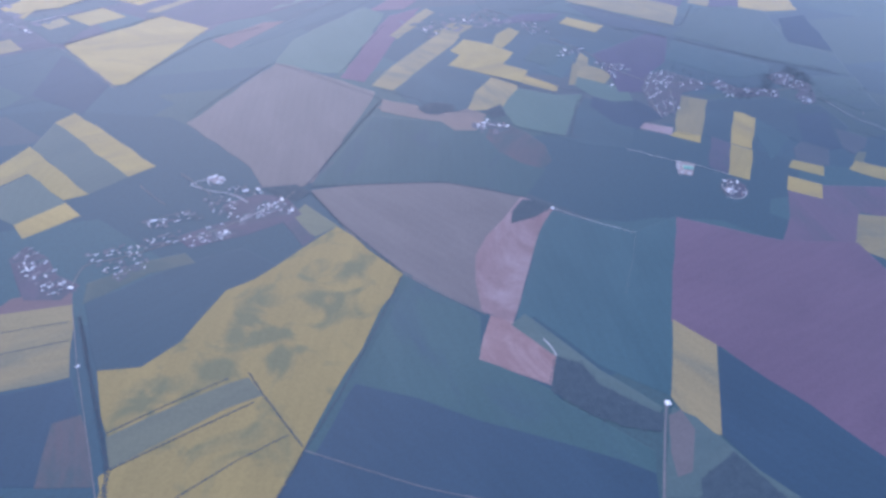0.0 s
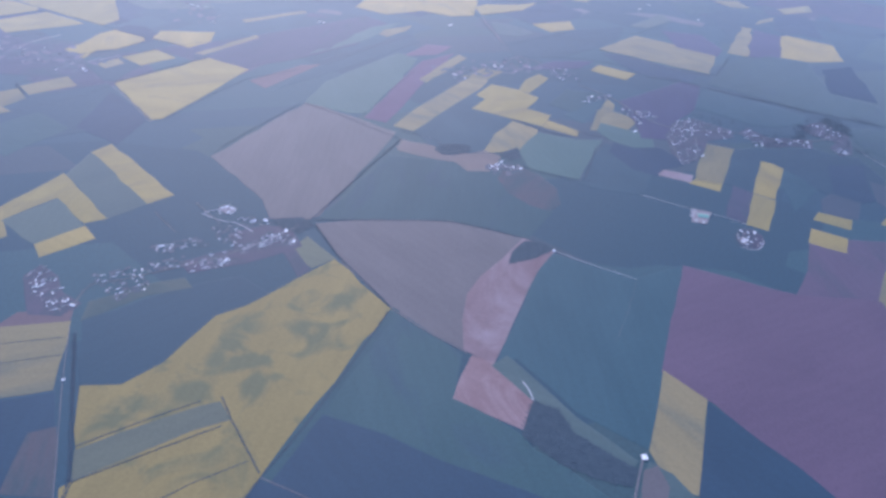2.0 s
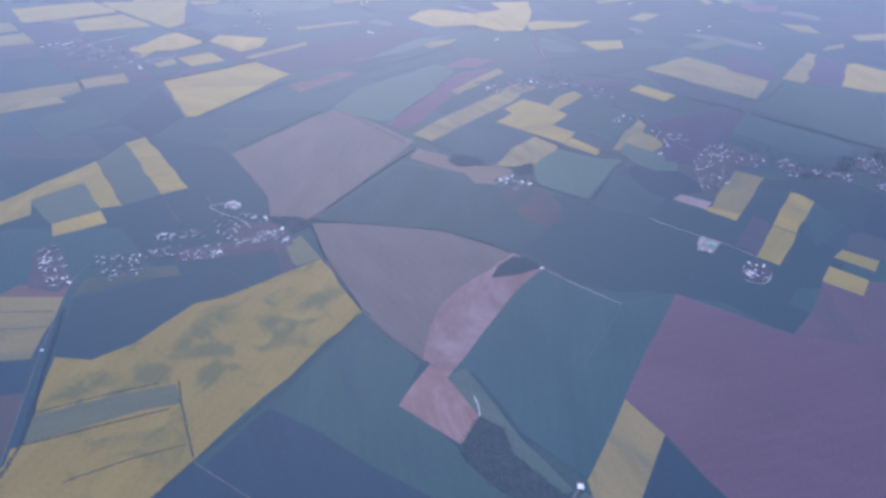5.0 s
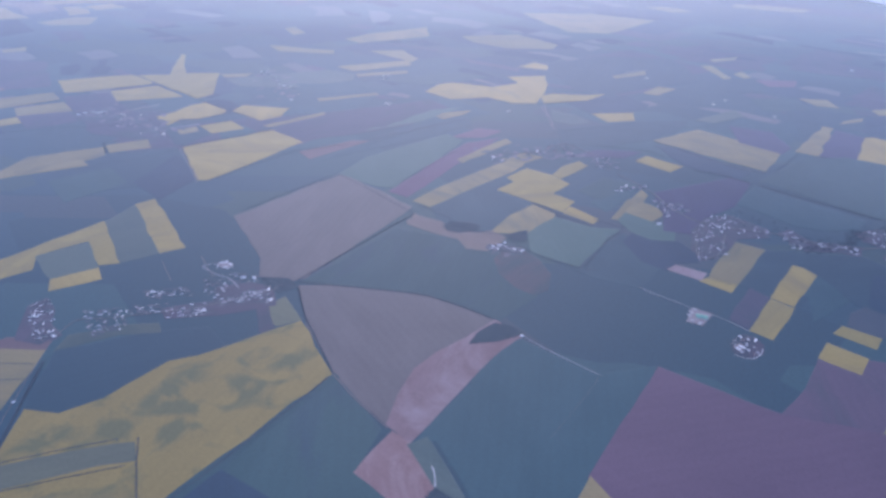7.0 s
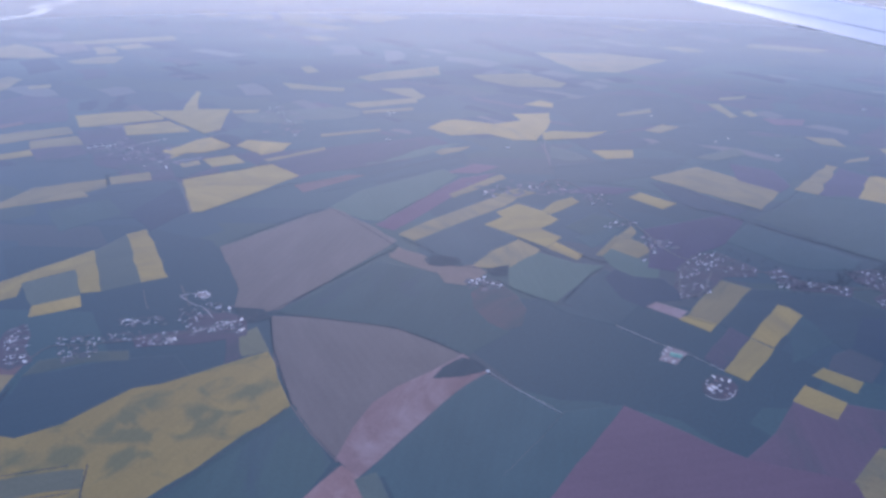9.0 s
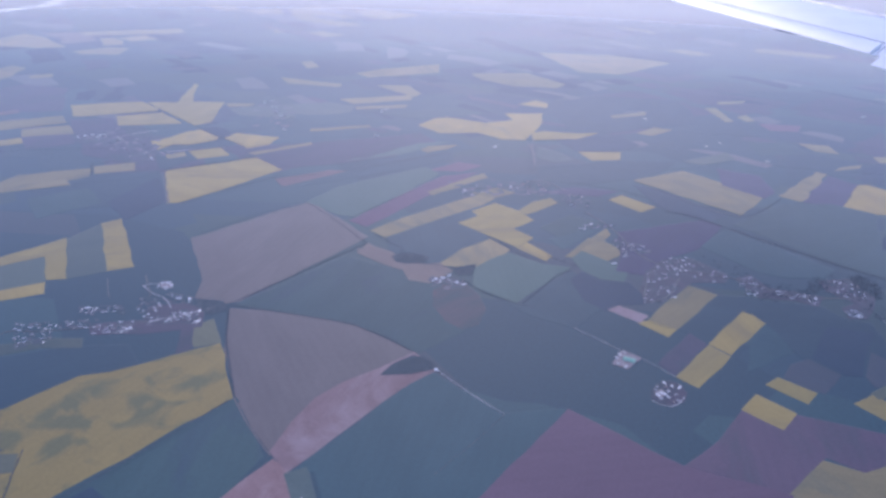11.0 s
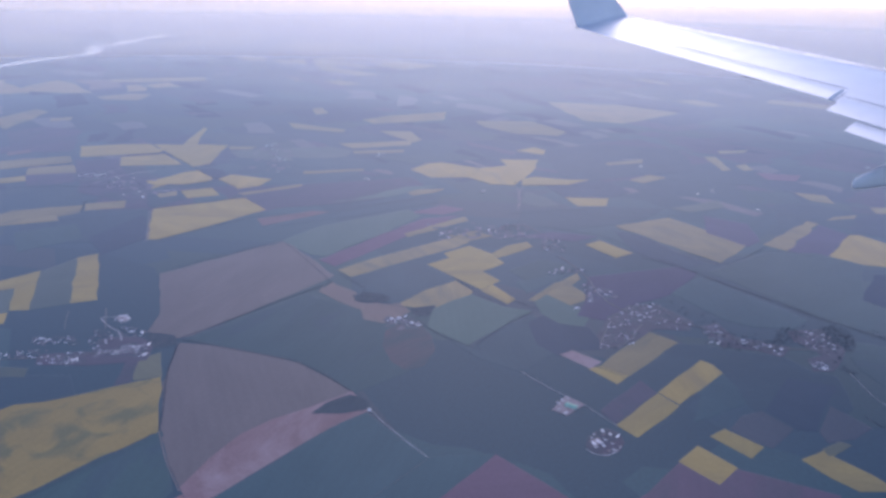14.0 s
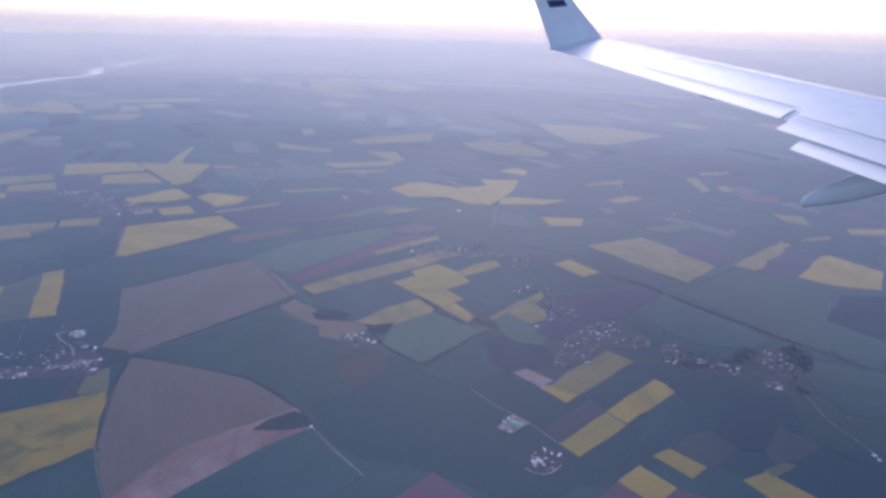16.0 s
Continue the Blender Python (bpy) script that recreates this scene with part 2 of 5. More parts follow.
def field(kind, *corners):
    """A field as a low slab of crop with slightly uneven edges."""
    fields_laid[0] += 1
    top = 0.006 + 0.00006 * fields_laid[0]
    rng = random.Random(fields_laid[0])
    rim = []
    for (x0, y0), (x1, y1) in zip(corners, corners[1:] + corners[:1]):
        length = math.hypot(x1 - x0, y1 - y0)
        away = math.hypot(x0 - 80, y0)
        steps = max(1, min(14, int(length / max(7, away * 0.02))))
        for k in range(steps):
            f, j = k / steps, 0.0 if k == 0 else rng.uniform(-1, 1) * min(0.6 if away < 350 else away * 0.006, 0.02 * length)
            rim.append((x0 + (x1 - x0) * f - (y1 - y0) / length * j, y0 + (y1 - y0) * f + (x1 - x0) / length * j))
    bm = bmesh.new()
    upper = [bm.verts.new((x, y, top)) for x, y in rim]
    turn = 1 if sum(a[0] * b[1] - b[0] * a[1] for a, b in zip(rim, rim[1:] + rim[:1])) > 0 else -1
    lower = []
    for k, (x, y) in enumerate(rim):                     # the margin slopes gently down to the ground
        way = Vector(rim[(k + 1) % len(rim)]) - Vector(rim[k - 1])
        way.normalize()
        lower.append(bm.verts.new((x + way.y * turn * 0.35, y - way.x * turn * 0.35, -0.02)))
    face = bm.faces.new(upper)
    face.normal_update()
    if face.normal.z < 0:
        face.normal_flip()
    n = len(rim)
    for k in range(n):
        bm.faces.new((upper[k], upper[(k + 1) % n], lower[(k + 1) % n], lower[k]))
    bmesh.ops.triangulate(bm, faces=[face])
    ob = new("field", mesh_of("field", bm, CROPS[kind]))
    words, category = FIELD_WORDS[kind]
    return tagged(ob, words, category, group=kind + " fields", kind="structure")



# a see-through ring wall with pale haze painted on, thickest at the skyline
def haze_shell(radius, top, most):
    m, nodes, links = tree_of("painted_pale_haze")
    geo, split = nodes.new("ShaderNodeNewGeometry"), nodes.new("ShaderNodeSeparateXYZ")
    links.new(geo.outputs["Position"], split.inputs[0])
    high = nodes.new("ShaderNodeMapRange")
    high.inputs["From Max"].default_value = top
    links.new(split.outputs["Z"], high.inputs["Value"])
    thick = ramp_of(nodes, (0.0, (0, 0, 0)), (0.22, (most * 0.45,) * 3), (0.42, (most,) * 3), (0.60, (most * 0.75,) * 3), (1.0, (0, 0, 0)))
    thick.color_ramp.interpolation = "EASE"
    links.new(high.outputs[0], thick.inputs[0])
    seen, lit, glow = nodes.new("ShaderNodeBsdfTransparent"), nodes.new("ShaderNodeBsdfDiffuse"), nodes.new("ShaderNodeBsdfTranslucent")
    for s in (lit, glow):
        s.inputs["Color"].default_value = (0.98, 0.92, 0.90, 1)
    both, mix, out = nodes.new("ShaderNodeMixShader"), nodes.new("ShaderNodeMixShader"), nodes.new("ShaderNodeOutputMaterial")
    both.inputs[0].default_value = 0.85
    links.new(lit.outputs[0], both.inputs[1])
    links.new(glow.outputs[0], both.inputs[2])
    links.new(thick.outputs[0], mix.inputs[0])
    links.new(seen.outputs[0], mix.inputs[1])
    links.new(both.outputs[0], mix.inputs[2])
    links.new(mix.outputs[0], out.inputs[0])
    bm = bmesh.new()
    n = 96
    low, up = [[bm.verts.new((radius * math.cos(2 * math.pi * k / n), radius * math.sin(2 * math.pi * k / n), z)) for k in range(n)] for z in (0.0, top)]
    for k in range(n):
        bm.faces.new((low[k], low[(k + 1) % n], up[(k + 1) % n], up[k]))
    tagged(new("backdrop", mesh_of("backdrop", bm, m)), "see-through ring wall painted as pale haze towards the horizon", "haze", kind="structure")


# four added shells, one behind another, whiten the plain with distance
haze_shell(2700.0, 150.0, 0.8)
haze_shell(1750.0, 150.0, 0.55)
haze_shell(1250.0, 150.0, 0.35)
haze_shell(780.0, 150.0, 0.36)


# scattered fields out in the haze
far_rng = random.Random(41)
for ring in range(13):
    reach = 420 * 1.17 ** ring
    for k in range(16):
        a = radians(-66 + 118 * (k + far_rng.uniform(0.1, 0.9)) / 16)
        d = reach * far_rng.uniform(0.95, 1.12)
        x, y = 120 + d * math.sin(a), 30 + d * math.cos(a)
        if d < 900 and far_rng.random() < 0.25:
            continue
        w, h, turn = d * far_rng.uniform(0.05, 0.11), d * far_rng.uniform(0.03, 0.08), radians(-33 + far_rng.gauss(0, 7))
        kind = far_rng.choices(("olive", "green", "navy", "teal", "dgreen", "lilac"), (2.4 if d > 900 else 0.0, 4, 4, 4, 3, 4))[0]
        corners = []
        for u, v in ((-1, -1), (1, -1), (1, 1), (-1, 1)):
            u, v = u * w * far_rng.uniform(0.75, 1.1), v * h * far_rng.uniform(0.75, 1.1)
            corners.append((x + u * math.cos(turn) - v * math.sin(turn), y + u * math.sin(turn) + v * math.cos(turn)))
        field(kind, *corners)


# narrow strips and odd corners between them
for k in range(330):
    a, d = radians(far_rng.uniform(-62, 50)), 430 * 1.0045 ** k
    x, y = 120 + d * math.sin(a), 30 + d * math.cos(a)
    w, h, turn = d * far_rng.uniform(0.012, 0.06), d * far_rng.uniform(0.006, 0.022), radians(-33 + far_rng.gauss(0, 12))
    kind = far_rng.choices(("olive", "tan", "dgreen", "dusk", "lilac", "mist"), (2.2 if d > 850 else 0.0, 0.5 if d > 850 else 0.0, 1, 3, 3, 3))[0]
    corners = []
    for u, v in ((-1, -1), (0.1, -0.8), (1, -1), (1, 1), (-0.2, 1.2), (-1, 1)):
        u, v = u * w * far_rng.uniform(0.6, 1.2), v * h * far_rng.uniform(0.6, 1.2)
        corners.append((x + u * math.cos(turn) - v * math.sin(turn), y + u * math.sin(turn) + v * math.cos(turn)))
    field(kind, *corners)
field("lilac", (-439.2, 401.6), (-439.3, 433.4), (-392.9, 438.2), (-329.8, 376.6), (-364.5, 352.3))
field("lilac", (-295.3, 314.3), (-272.0, 332.5), (-249.3, 315.7), (-266.2, 293.9))
field("lilac", (-301.1, 357.2), (-278.1, 376.5), (-235.3, 343.7), (-211.1, 348.2), (-188.5, 320.8), (-170.3, 300.3), (-179.0, 291.8), (-190.5, 298.7), (-226.5, 300.4))
field("dgreen", (-194.0, 274.0), (-174.9, 286.5), (-163.7, 294.9), (-139.6, 272.0), (-124.6, 255.9), (-150.7, 239.7), (-171.3, 224.6), (-201.0, 244.3), (-190.2, 257.5))
field("dgreen", (-188.0, 318.2), (-171.7, 331.3), (-158.2, 321.4), (-161.5, 298.5), (-166.7, 298.3))
field("verge", (-221.0, 433.6), (-162.3, 486.8), (-135.7, 481.9), (-129.5, 462.1), (-162.3, 426.4), (-200.5, 420.1))
field("lilac", (-163.8, 346.2), (-115.8, 378.4), (-80.5, 407.4), (-57.4, 430.4), (-40.3, 416.0), (-51.8, 373.9), (-80.6, 342.6), (-105.0, 325.9), (-125.4, 332.0))
field("dgreen", (-66.1, 345.1), (-43.2, 373.0), (-23.7, 397.4), (-15.5, 382.3), (-38.9, 352.0), (-60.3, 325.4))
field("dgreen", (4.0, 561.1), (42.1, 609.0), (108.6, 620.5), (126.3, 541.9), (87.6, 509.5), (57.4, 477.2), (35.4, 482.8))
field("navy", (31.1, 454.6), (72.1, 483.5), (89.4, 462.4), (79.2, 443.7), (51.6, 430.4))
field("dgreen", (35.6, 392.4), (83.8, 424.2), (113.1, 434.5), (104.0, 405.4), (90.7, 389.6), (66.8, 368.5), (41.2, 366.0))
field("dgreen", (177.4, 476.3), (204.0, 490.4), (225.6, 461.9), (212.0, 442.6), (198.4, 445.5), (177.8, 423.9))
field("navy", (220.3, 466.1), (234.5, 484.4), (247.8, 479.3), (239.5, 429.5), (227.8, 436.3), (215.1, 434.8))
field("verge", (25.9, 432.9), (42.2, 423.9), (54.3, 411.3), (43.1, 402.8), (30.8, 406.8))
field("teal", (-81.0, 298.2), (-61.9, 320.9), (-29.9, 362.2), (-18.2, 393.5), (-48.9, 361.2), (-64.4, 335.7))
field("lgreen", (-75.7, 352.5), (-49.4, 406.8), (-30.4, 420.0), (-53.0, 375.2))
field("purple", (-23.4, 356.9), (-11.6, 379.3), (3.8, 378.4), (-3.8, 362.3))
field("teal", (114.3, 314.6), (124.8, 330.6), (132.5, 329.3), (124.8, 309.7))
field("teal", (146.3, 242.2), (158.3, 264.3), (167.6, 264.5), (157.4, 229.6), (143.6, 213.5))
field("teal", (63.3, 289.4), (84.3, 314.2), (80.9, 301.6), (71.6, 280.3))
field("green", (56.7, 300.5), (67.0, 321.3), (84.6, 318.2), (67.5, 292.9))
field("lgreen", (37.9, 241.7), (41.3, 248.1), (61.5, 254.5), (59.8, 249.7))
field("navy", (-152.3, 246.1), (-156.8, 285.7), (-125.7, 259.5), (-127.0, 232.3))
field("green", (-192.9, 235.1), (-177.0, 258.6), (-154.8, 244.8), (-165.8, 217.0))
field("teal", (-166.6, 440.3), (-115.4, 457.5), (-103.3, 437.5), (-143.3, 415.8))
field("green", (-112.6, 469.9), (-52.5, 512.1), (-29.8, 504.3), (-71.1, 467.0))
field("navy", (91.7, 380.0), (107.4, 377.8), (141.0, 351.8), (131.7, 337.8), (108.6, 350.6))
field("purple", (167.7, 560.6), (198.7, 567.8), (193.8, 547.3), (175.1, 542.6))
field("green", (156.7, 503.1), (188.4, 512.1), (193.7, 486.1), (163.8, 470.5))
field("navy", (214.7, 448.1), (243.6, 474.1), (238.6, 444.4), (221.9, 437.9))
field("green", (-13.4, 238.6), (38.4, 232.6), (52.4, 201.8), (42.8, 184.0), (29.2, 187.9), (13.3, 190.6), (-30.9, 187.1))
field("teal", (49.6, 176.4), (76.0, 165.0), (93.0, 174.0), (77.4, 125.8), (69.0, 99.3), (52.7, 109.0), (38.0, 126.0), (33.0, 124.2))
field("green", (0.9, 140.8), (7.2, 139.0), (22.9, 125.7), (21.9, 111.0), (38.2, 101.0), (41.6, 96.5), (49.1, 92.1), (60.4, 83.3), (58.9, 77.9), (52.0, 81.1), (39.7, 85.4), (20.5, 91.4), (5.8, 97.7), (-9.6, 101.8))
field("navy", (-9.6, 101.8), (5.8, 97.7), (20.5, 91.4), (39.7, 85.4), (52.0, 81.1), (58.9, 77.9), (55.2, 60.0), (-28.3, 60.2), (-19.5, 83.2))
field("navy", (86.7, 115.5), (115.7, 83.7), (122.9, 75.1), (113.2, 59.9), (88.9, 69.7), (77.9, 88.0))
field("navy", (-99.0, 95.3), (-78.2, 102.2), (-72.2, 92.0), (-77.5, 89.6), (-74.2, 74.2), (-87.9, 74.1))
field("brown", (-77.2, 89.6), (-71.9, 92.0), (-62.1, 74.2), (-74.1, 73.9))
field("dgreen", (-85.2, 128.5), (-64.0, 144.3), (-47.8, 152.6), (-36.3, 145.2), (-41.7, 138.9), (-48.6, 134.0), (-53.2, 121.8), (-55.6, 114.8), (-62.9, 106.2), (-73.0, 105.0))
field("grey", (-60.0, 286.6), (-35.5, 273.2), (-13.7, 259.8), (-21.4, 228.1), (-31.4, 189.4), (-39.1, 182.8), (-47.9, 185.4), (-54.4, 197.6), (-85.1, 227.7))
field("grey", (-31.3, 184.2), (-15.6, 188.4), (0.4, 190.4), (16.6, 190.9), (28.9, 187.3), (41.2, 183.5), (33.8, 170.9), (27.2, 160.7), (23.7, 151.7), (22.4, 139.9), (23.4, 127.9), (12.5, 134.7), (1.8, 142.9), (-7.2, 152.2), (-17.0, 162.4))
field("pink", (41.2, 183.8), (33.8, 170.9), (27.2, 161.3), (23.2, 151.7), (22.4, 139.9), (23.4, 127.9), (31.7, 123.4), (34.5, 131.7), (39.4, 147.7), (45.0, 165.1), (51.4, 177.0))
field("pink", (25.9, 125.9), (32.0, 123.4), (40.0, 116.3), (43.0, 111.6), (41.1, 106.6), (39.5, 102.2), (21.5, 110.2))
field("patchy", (-20.4, 164.3), (0.9, 142.5), (-7.7, 114.7), (-13.4, 98.3), (-19.5, 83.5), (-23.7, 71.8), (-28.2, 59.7), (-59.3, 59.7), (-60.3, 73.2), (-61.9, 76.4), (-60.3, 78.4), (-72.9, 104.7), (-62.9, 106.2), (-55.6, 114.8), (-53.2, 121.8), (-48.6, 134.0), (-41.7, 138.9), (-34.9, 146.5))
field("lichen", (-63.9, 86.1), (-41.0, 101.3), (-36.1, 103.5), (-31.5, 98.1), (-39.4, 94.1), (-60.2, 78.1))
field("olive", (-113.1, 122.1), (-88.2, 127.4), (-79.0, 102.8), (-99.8, 96.9))
field("lichen", (-32.3, 176.1), (-20.3, 164.9), (-26.5, 159.4), (-37.1, 165.7))
field("rosy", (-104.9, 129.1), (-90.5, 133.5), (-88.3, 127.4), (-107.6, 122.7))
field("moss", (-85.4, 127.7), (-79.5, 133.4), (-72.3, 140.5), (-60.1, 145.5), (-64.3, 149.7), (-74.4, 145.6), (-80.4, 140.8), (-87.3, 135.9))
field("garden", (-37.8, 166.1), (-35.5, 170.1), (-26.6, 158.1), (-30.0, 154.4))
field("yellow", (-134.0, 224.7), (-129.7, 232.7), (-87.6, 196.7), (-94.6, 189.6))
field("yellow", (-153.8, 159.1), (-148.2, 168.7), (-144.8, 178.5), (-135.5, 206.9), (-103.8, 178.7), (-110.2, 175.2), (-128.2, 189.9), (-138.6, 174.1), (-131.3, 164.9), (-136.1, 158.2), (-140.7, 148.5))
field("yellow", (-119.4, 161.4), (-109.0, 173.4), (-102.0, 167.0), (-113.9, 155.0))
field("sage", (-138.5, 173.2), (-127.4, 189.1), (-109.0, 173.4), (-119.4, 161.4))
field("sage", (-134.2, 206.1), (-134.0, 224.7), (-94.6, 189.6), (-103.8, 178.7))
field("yellow", (-160.1, 295.9), (-127.6, 337.6), (-101.2, 324.0), (-110.5, 289.5), (-119.9, 259.6), (-124.0, 257.6))
field("olive", (-223.0, 220.6), (-228.6, 258.5), (-202.1, 283.1), (-191.3, 272.2), (-203.3, 249.1))
field("olive", (-202.7, 285.9), (-187.2, 301.2), (-176.6, 290.3), (-192.3, 276.6))
field("yellow", (-338.0, 391.9), (-316.3, 411.6), (-297.6, 424.7), (-269.2, 410.9), (-266.1, 405.6), (-299.6, 371.5), (-307.6, 367.1))
field("yellow", (-279.8, 380.2), (-258.5, 403.0), (-223.7, 384.0), (-259.1, 360.8))
field("yellow", (-293.4, 424.4), (-271.1, 434.3), (-283.2, 454.2), (-308.6, 500.0), (-301.9, 497.3), (-280.1, 464.3), (-262.0, 442.0), (-237.6, 450.6), (-219.7, 417.7), (-207.0, 395.0), (-211.5, 382.7), (-252.6, 404.0))
field("olive", (-233.8, 447.6), (-213.1, 456.7), (-211.5, 447.7), (-225.7, 439.8))
field("yellow", (-210.0, 338.7), (-206.0, 349.3), (-205.1, 367.5), (-200.1, 375.8), (-177.3, 365.0), (-174.4, 359.8), (-181.6, 344.4), (-192.9, 339.9), (-193.2, 327.2))
field("yellow", (-171.9, 364.4), (-172.2, 378.0), (-140.4, 381.2), (-136.7, 363.7), (-144.4, 351.9))
field("yellow", (-173.8, 331.9), (-161.3, 346.0), (-145.6, 335.1), (-158.6, 321.4))
field("olive", (-138.0, 343.4), (-114.7, 380.1), (-111.4, 375.5), (-132.3, 342.1))
field("olive", (-350.1, 323.0), (-315.7, 364.8), (-297.5, 351.7), (-313.3, 329.4), (-327.5, 308.7))
field("olive", (-308.7, 326.2), (-290.4, 347.6), (-269.5, 332.8), (-292.9, 313.2))
field("yellow", (-304.0, 293.8), (-292.1, 311.9), (-279.8, 303.5), (-293.1, 286.9))
field("olive", (-202.2, 285.3), (-189.6, 298.4), (-178.8, 289.9), (-192.1, 278.1))
field("olive", (-221.1, 241.3), (-199.6, 263.6), (-189.2, 257.7), (-211.8, 235.5))
field("olive", (-181.9, 320.3), (-175.3, 329.6), (-168.3, 323.2), (-174.6, 314.4))
field("lgreen", (-61.0, 285.7), (-56.9, 313.7), (-26.4, 362.7), (-14.6, 354.3), (-16.8, 337.4), (-29.3, 278.0), (-37.9, 277.0))
field("magenta", (-30.0, 272.8), (-15.9, 335.7), (-11.3, 351.4), (6.1, 366.2), (-7.3, 319.6), (-19.1, 269.6))
field("olive", (-15.4, 266.3), (-6.1, 262.2), (-0.5, 272.4), (9.7, 293.1), (21.8, 314.5), (25.5, 324.6), (26.3, 335.5), (18.4, 332.4), (5.4, 310.6), (-7.0, 287.0))
field("yellow", (18.6, 290.8), (25.2, 302.6), (20.6, 307.0), (28.1, 322.3), (42.6, 316.5), (51.8, 308.0), (45.5, 294.1), (56.6, 287.6), (52.2, 275.0), (37.0, 282.2))
field("yellow", (42.3, 317.2), (47.0, 313.7), (58.1, 335.5), (53.6, 341.0), (46.1, 331.5))
field("olive", (38.2, 279.0), (49.7, 271.3), (49.3, 267.6), (44.8, 259.5), (40.7, 249.2), (25.6, 245.2), (30.1, 263.4))
field("yellow", (55.0, 281.6), (68.6, 272.0), (67.0, 266.6), (52.6, 274.0))
field("olive", (-10.0, 323.7), (-5.6, 320.0), (13.4, 359.3), (8.8, 365.0), (1.2, 349.6))
field("olive", (12.3, 331.2), (22.5, 344.6), (34.3, 341.6), (26.2, 329.7))
field("olive", (86.4, 311.7), (89.0, 305.0), (87.1, 296.5), (93.1, 292.2), (96.7, 285.8), (91.3, 276.6), (79.5, 282.9), (81.2, 297.0))
field("olive", (74.1, 274.0), (76.6, 274.0), (82.5, 294.2), (80.4, 297.9))
field("dgreen", (-5.1, 262.0), (-0.1, 271.8), (10.0, 292.4), (22.1, 313.8), (20.6, 307.0), (25.2, 302.6), (18.8, 289.7), (36.6, 280.9), (38.4, 278.3), (30.1, 263.4), (25.3, 245.1), (15.2, 241.8), (6.1, 242.1))
field("lgreen", (45.1, 233.6), (40.9, 248.6), (45.0, 259.0), (50.2, 268.3), (66.5, 263.1), (78.3, 264.4), (70.0, 243.3), (64.3, 227.1))
field("lgreen", (76.8, 273.5), (79.7, 282.4), (91.5, 276.1), (100.7, 272.6), (100.1, 259.5), (90.5, 259.0), (82.7, 263.7))
field("dgreen", (52.1, 230.7), (65.5, 226.4), (71.4, 246.0), (78.9, 261.8), (92.5, 251.2), (102.5, 241.9), (93.4, 233.2), (87.9, 218.2), (70.0, 221.1))
field("tan", (-10.4, 243.1), (-10.1, 253.2), (7.7, 245.8), (7.9, 236.9))
field("tan", (-11.7, 245.9), (-7.3, 251.7), (3.7, 249.2), (8.4, 245.3), (20.8, 243.9), (26.2, 247.5), (33.2, 242.9), (32.3, 234.9), (22.0, 235.6), (13.0, 235.9), (1.6, 238.6))
field("tan", (12.6, 238.0), (23.8, 244.0), (31.9, 237.3), (28.4, 229.3), (19.8, 228.7))
field("brown", (32.0, 223.9), (33.5, 232.8), (40.6, 235.2), (48.6, 229.0), (54.8, 219.0), (55.6, 207.6), (51.3, 202.3), (44.2, 205.4), (36.1, 213.6))
field("olive", (91.7, 387.9), (117.8, 417.3), (135.2, 406.1), (142.3, 400.3), (159.4, 386.7), (147.8, 355.0), (124.2, 368.7))
field("yellow", (82.5, 350.9), (88.0, 360.2), (106.5, 349.5), (99.9, 339.4))
field("olive", (168.0, 393.0), (192.9, 448.2), (198.6, 445.4), (178.6, 388.4))
field("violet", (136.5, 430.9), (160.8, 426.1), (166.6, 398.0), (160.3, 385.5), (139.4, 399.1))
field("violet", (179.2, 388.6), (199.0, 443.4), (212.3, 431.0), (197.2, 384.8))
field("yellow", (197.2, 384.8), (212.9, 431.3), (217.8, 433.8), (239.8, 418.2), (234.5, 388.9), (212.4, 384.2))
field("yellow", (-66.9, 449.4), (-63.5, 471.2), (-55.4, 479.7), (-23.7, 476.7), (-7.2, 493.6), (-18.7, 510.4), (8.7, 523.2), (14.2, 497.2), (15.1, 466.0), (14.2, 443.6), (-0.6, 439.0), (-21.3, 448.3), (-44.3, 436.0))
field("yellow", (19.4, 446.4), (13.8, 463.6), (21.9, 471.4), (45.7, 475.4), (58.3, 482.1), (47.2, 461.2))
field("yellow", (-16.8, 546.1), (-6.7, 566.8), (5.7, 558.6), (7.7, 542.9))
field("yellow", (53.0, 430.8), (78.3, 441.1), (79.8, 424.2), (64.0, 416.0))
field("olive", (-95.5, 659.6), (-42.7, 686.8), (3.2, 647.0), (0.1, 626.5), (-38.4, 616.9), (-76.5, 634.4))
field("olive", (-63.4, 828.8), (16.3, 851.1), (91.7, 824.1), (44.4, 722.6), (3.9, 717.9))
field("olive", (-200.8, 609.1), (-187.2, 644.9), (-143.8, 696.5), (-126.2, 649.2), (-179.7, 595.6))
field("olive", (-159.1, 499.8), (-132.2, 522.9), (-110.7, 540.5), (-103.5, 523.1), (-140.5, 489.7))
field("olive", (-156.1, 565.3), (-129.4, 577.4), (-105.4, 549.1), (-106.2, 534.9), (-128.5, 547.5))
field("olive", (-255.1, 558.7), (-188.1, 556.5), (-183.0, 543.6), (-232.6, 537.4))
field("olive", (-42.5, 393.6), (-40.6, 402.1), (-24.2, 413.8), (-26.8, 403.4), (-36.3, 389.6))
field("olive", (-132.8, 408.3), (-98.8, 434.1), (-96.2, 429.9), (-129.0, 403.0))
field("olive", (-134.9, 480.7), (-100.4, 504.6), (-97.3, 496.7), (-129.7, 474.1))
field("olive", (-282.6, 639.8), (-278.0, 651.8), (-250.5, 623.9), (-257.7, 611.2))
field("olive", (-680.7, 573.8), (-708.3, 623.5), (-722.5, 667.3), (-680.6, 656.7), (-581.4, 606.6), (-604.6, 585.8))
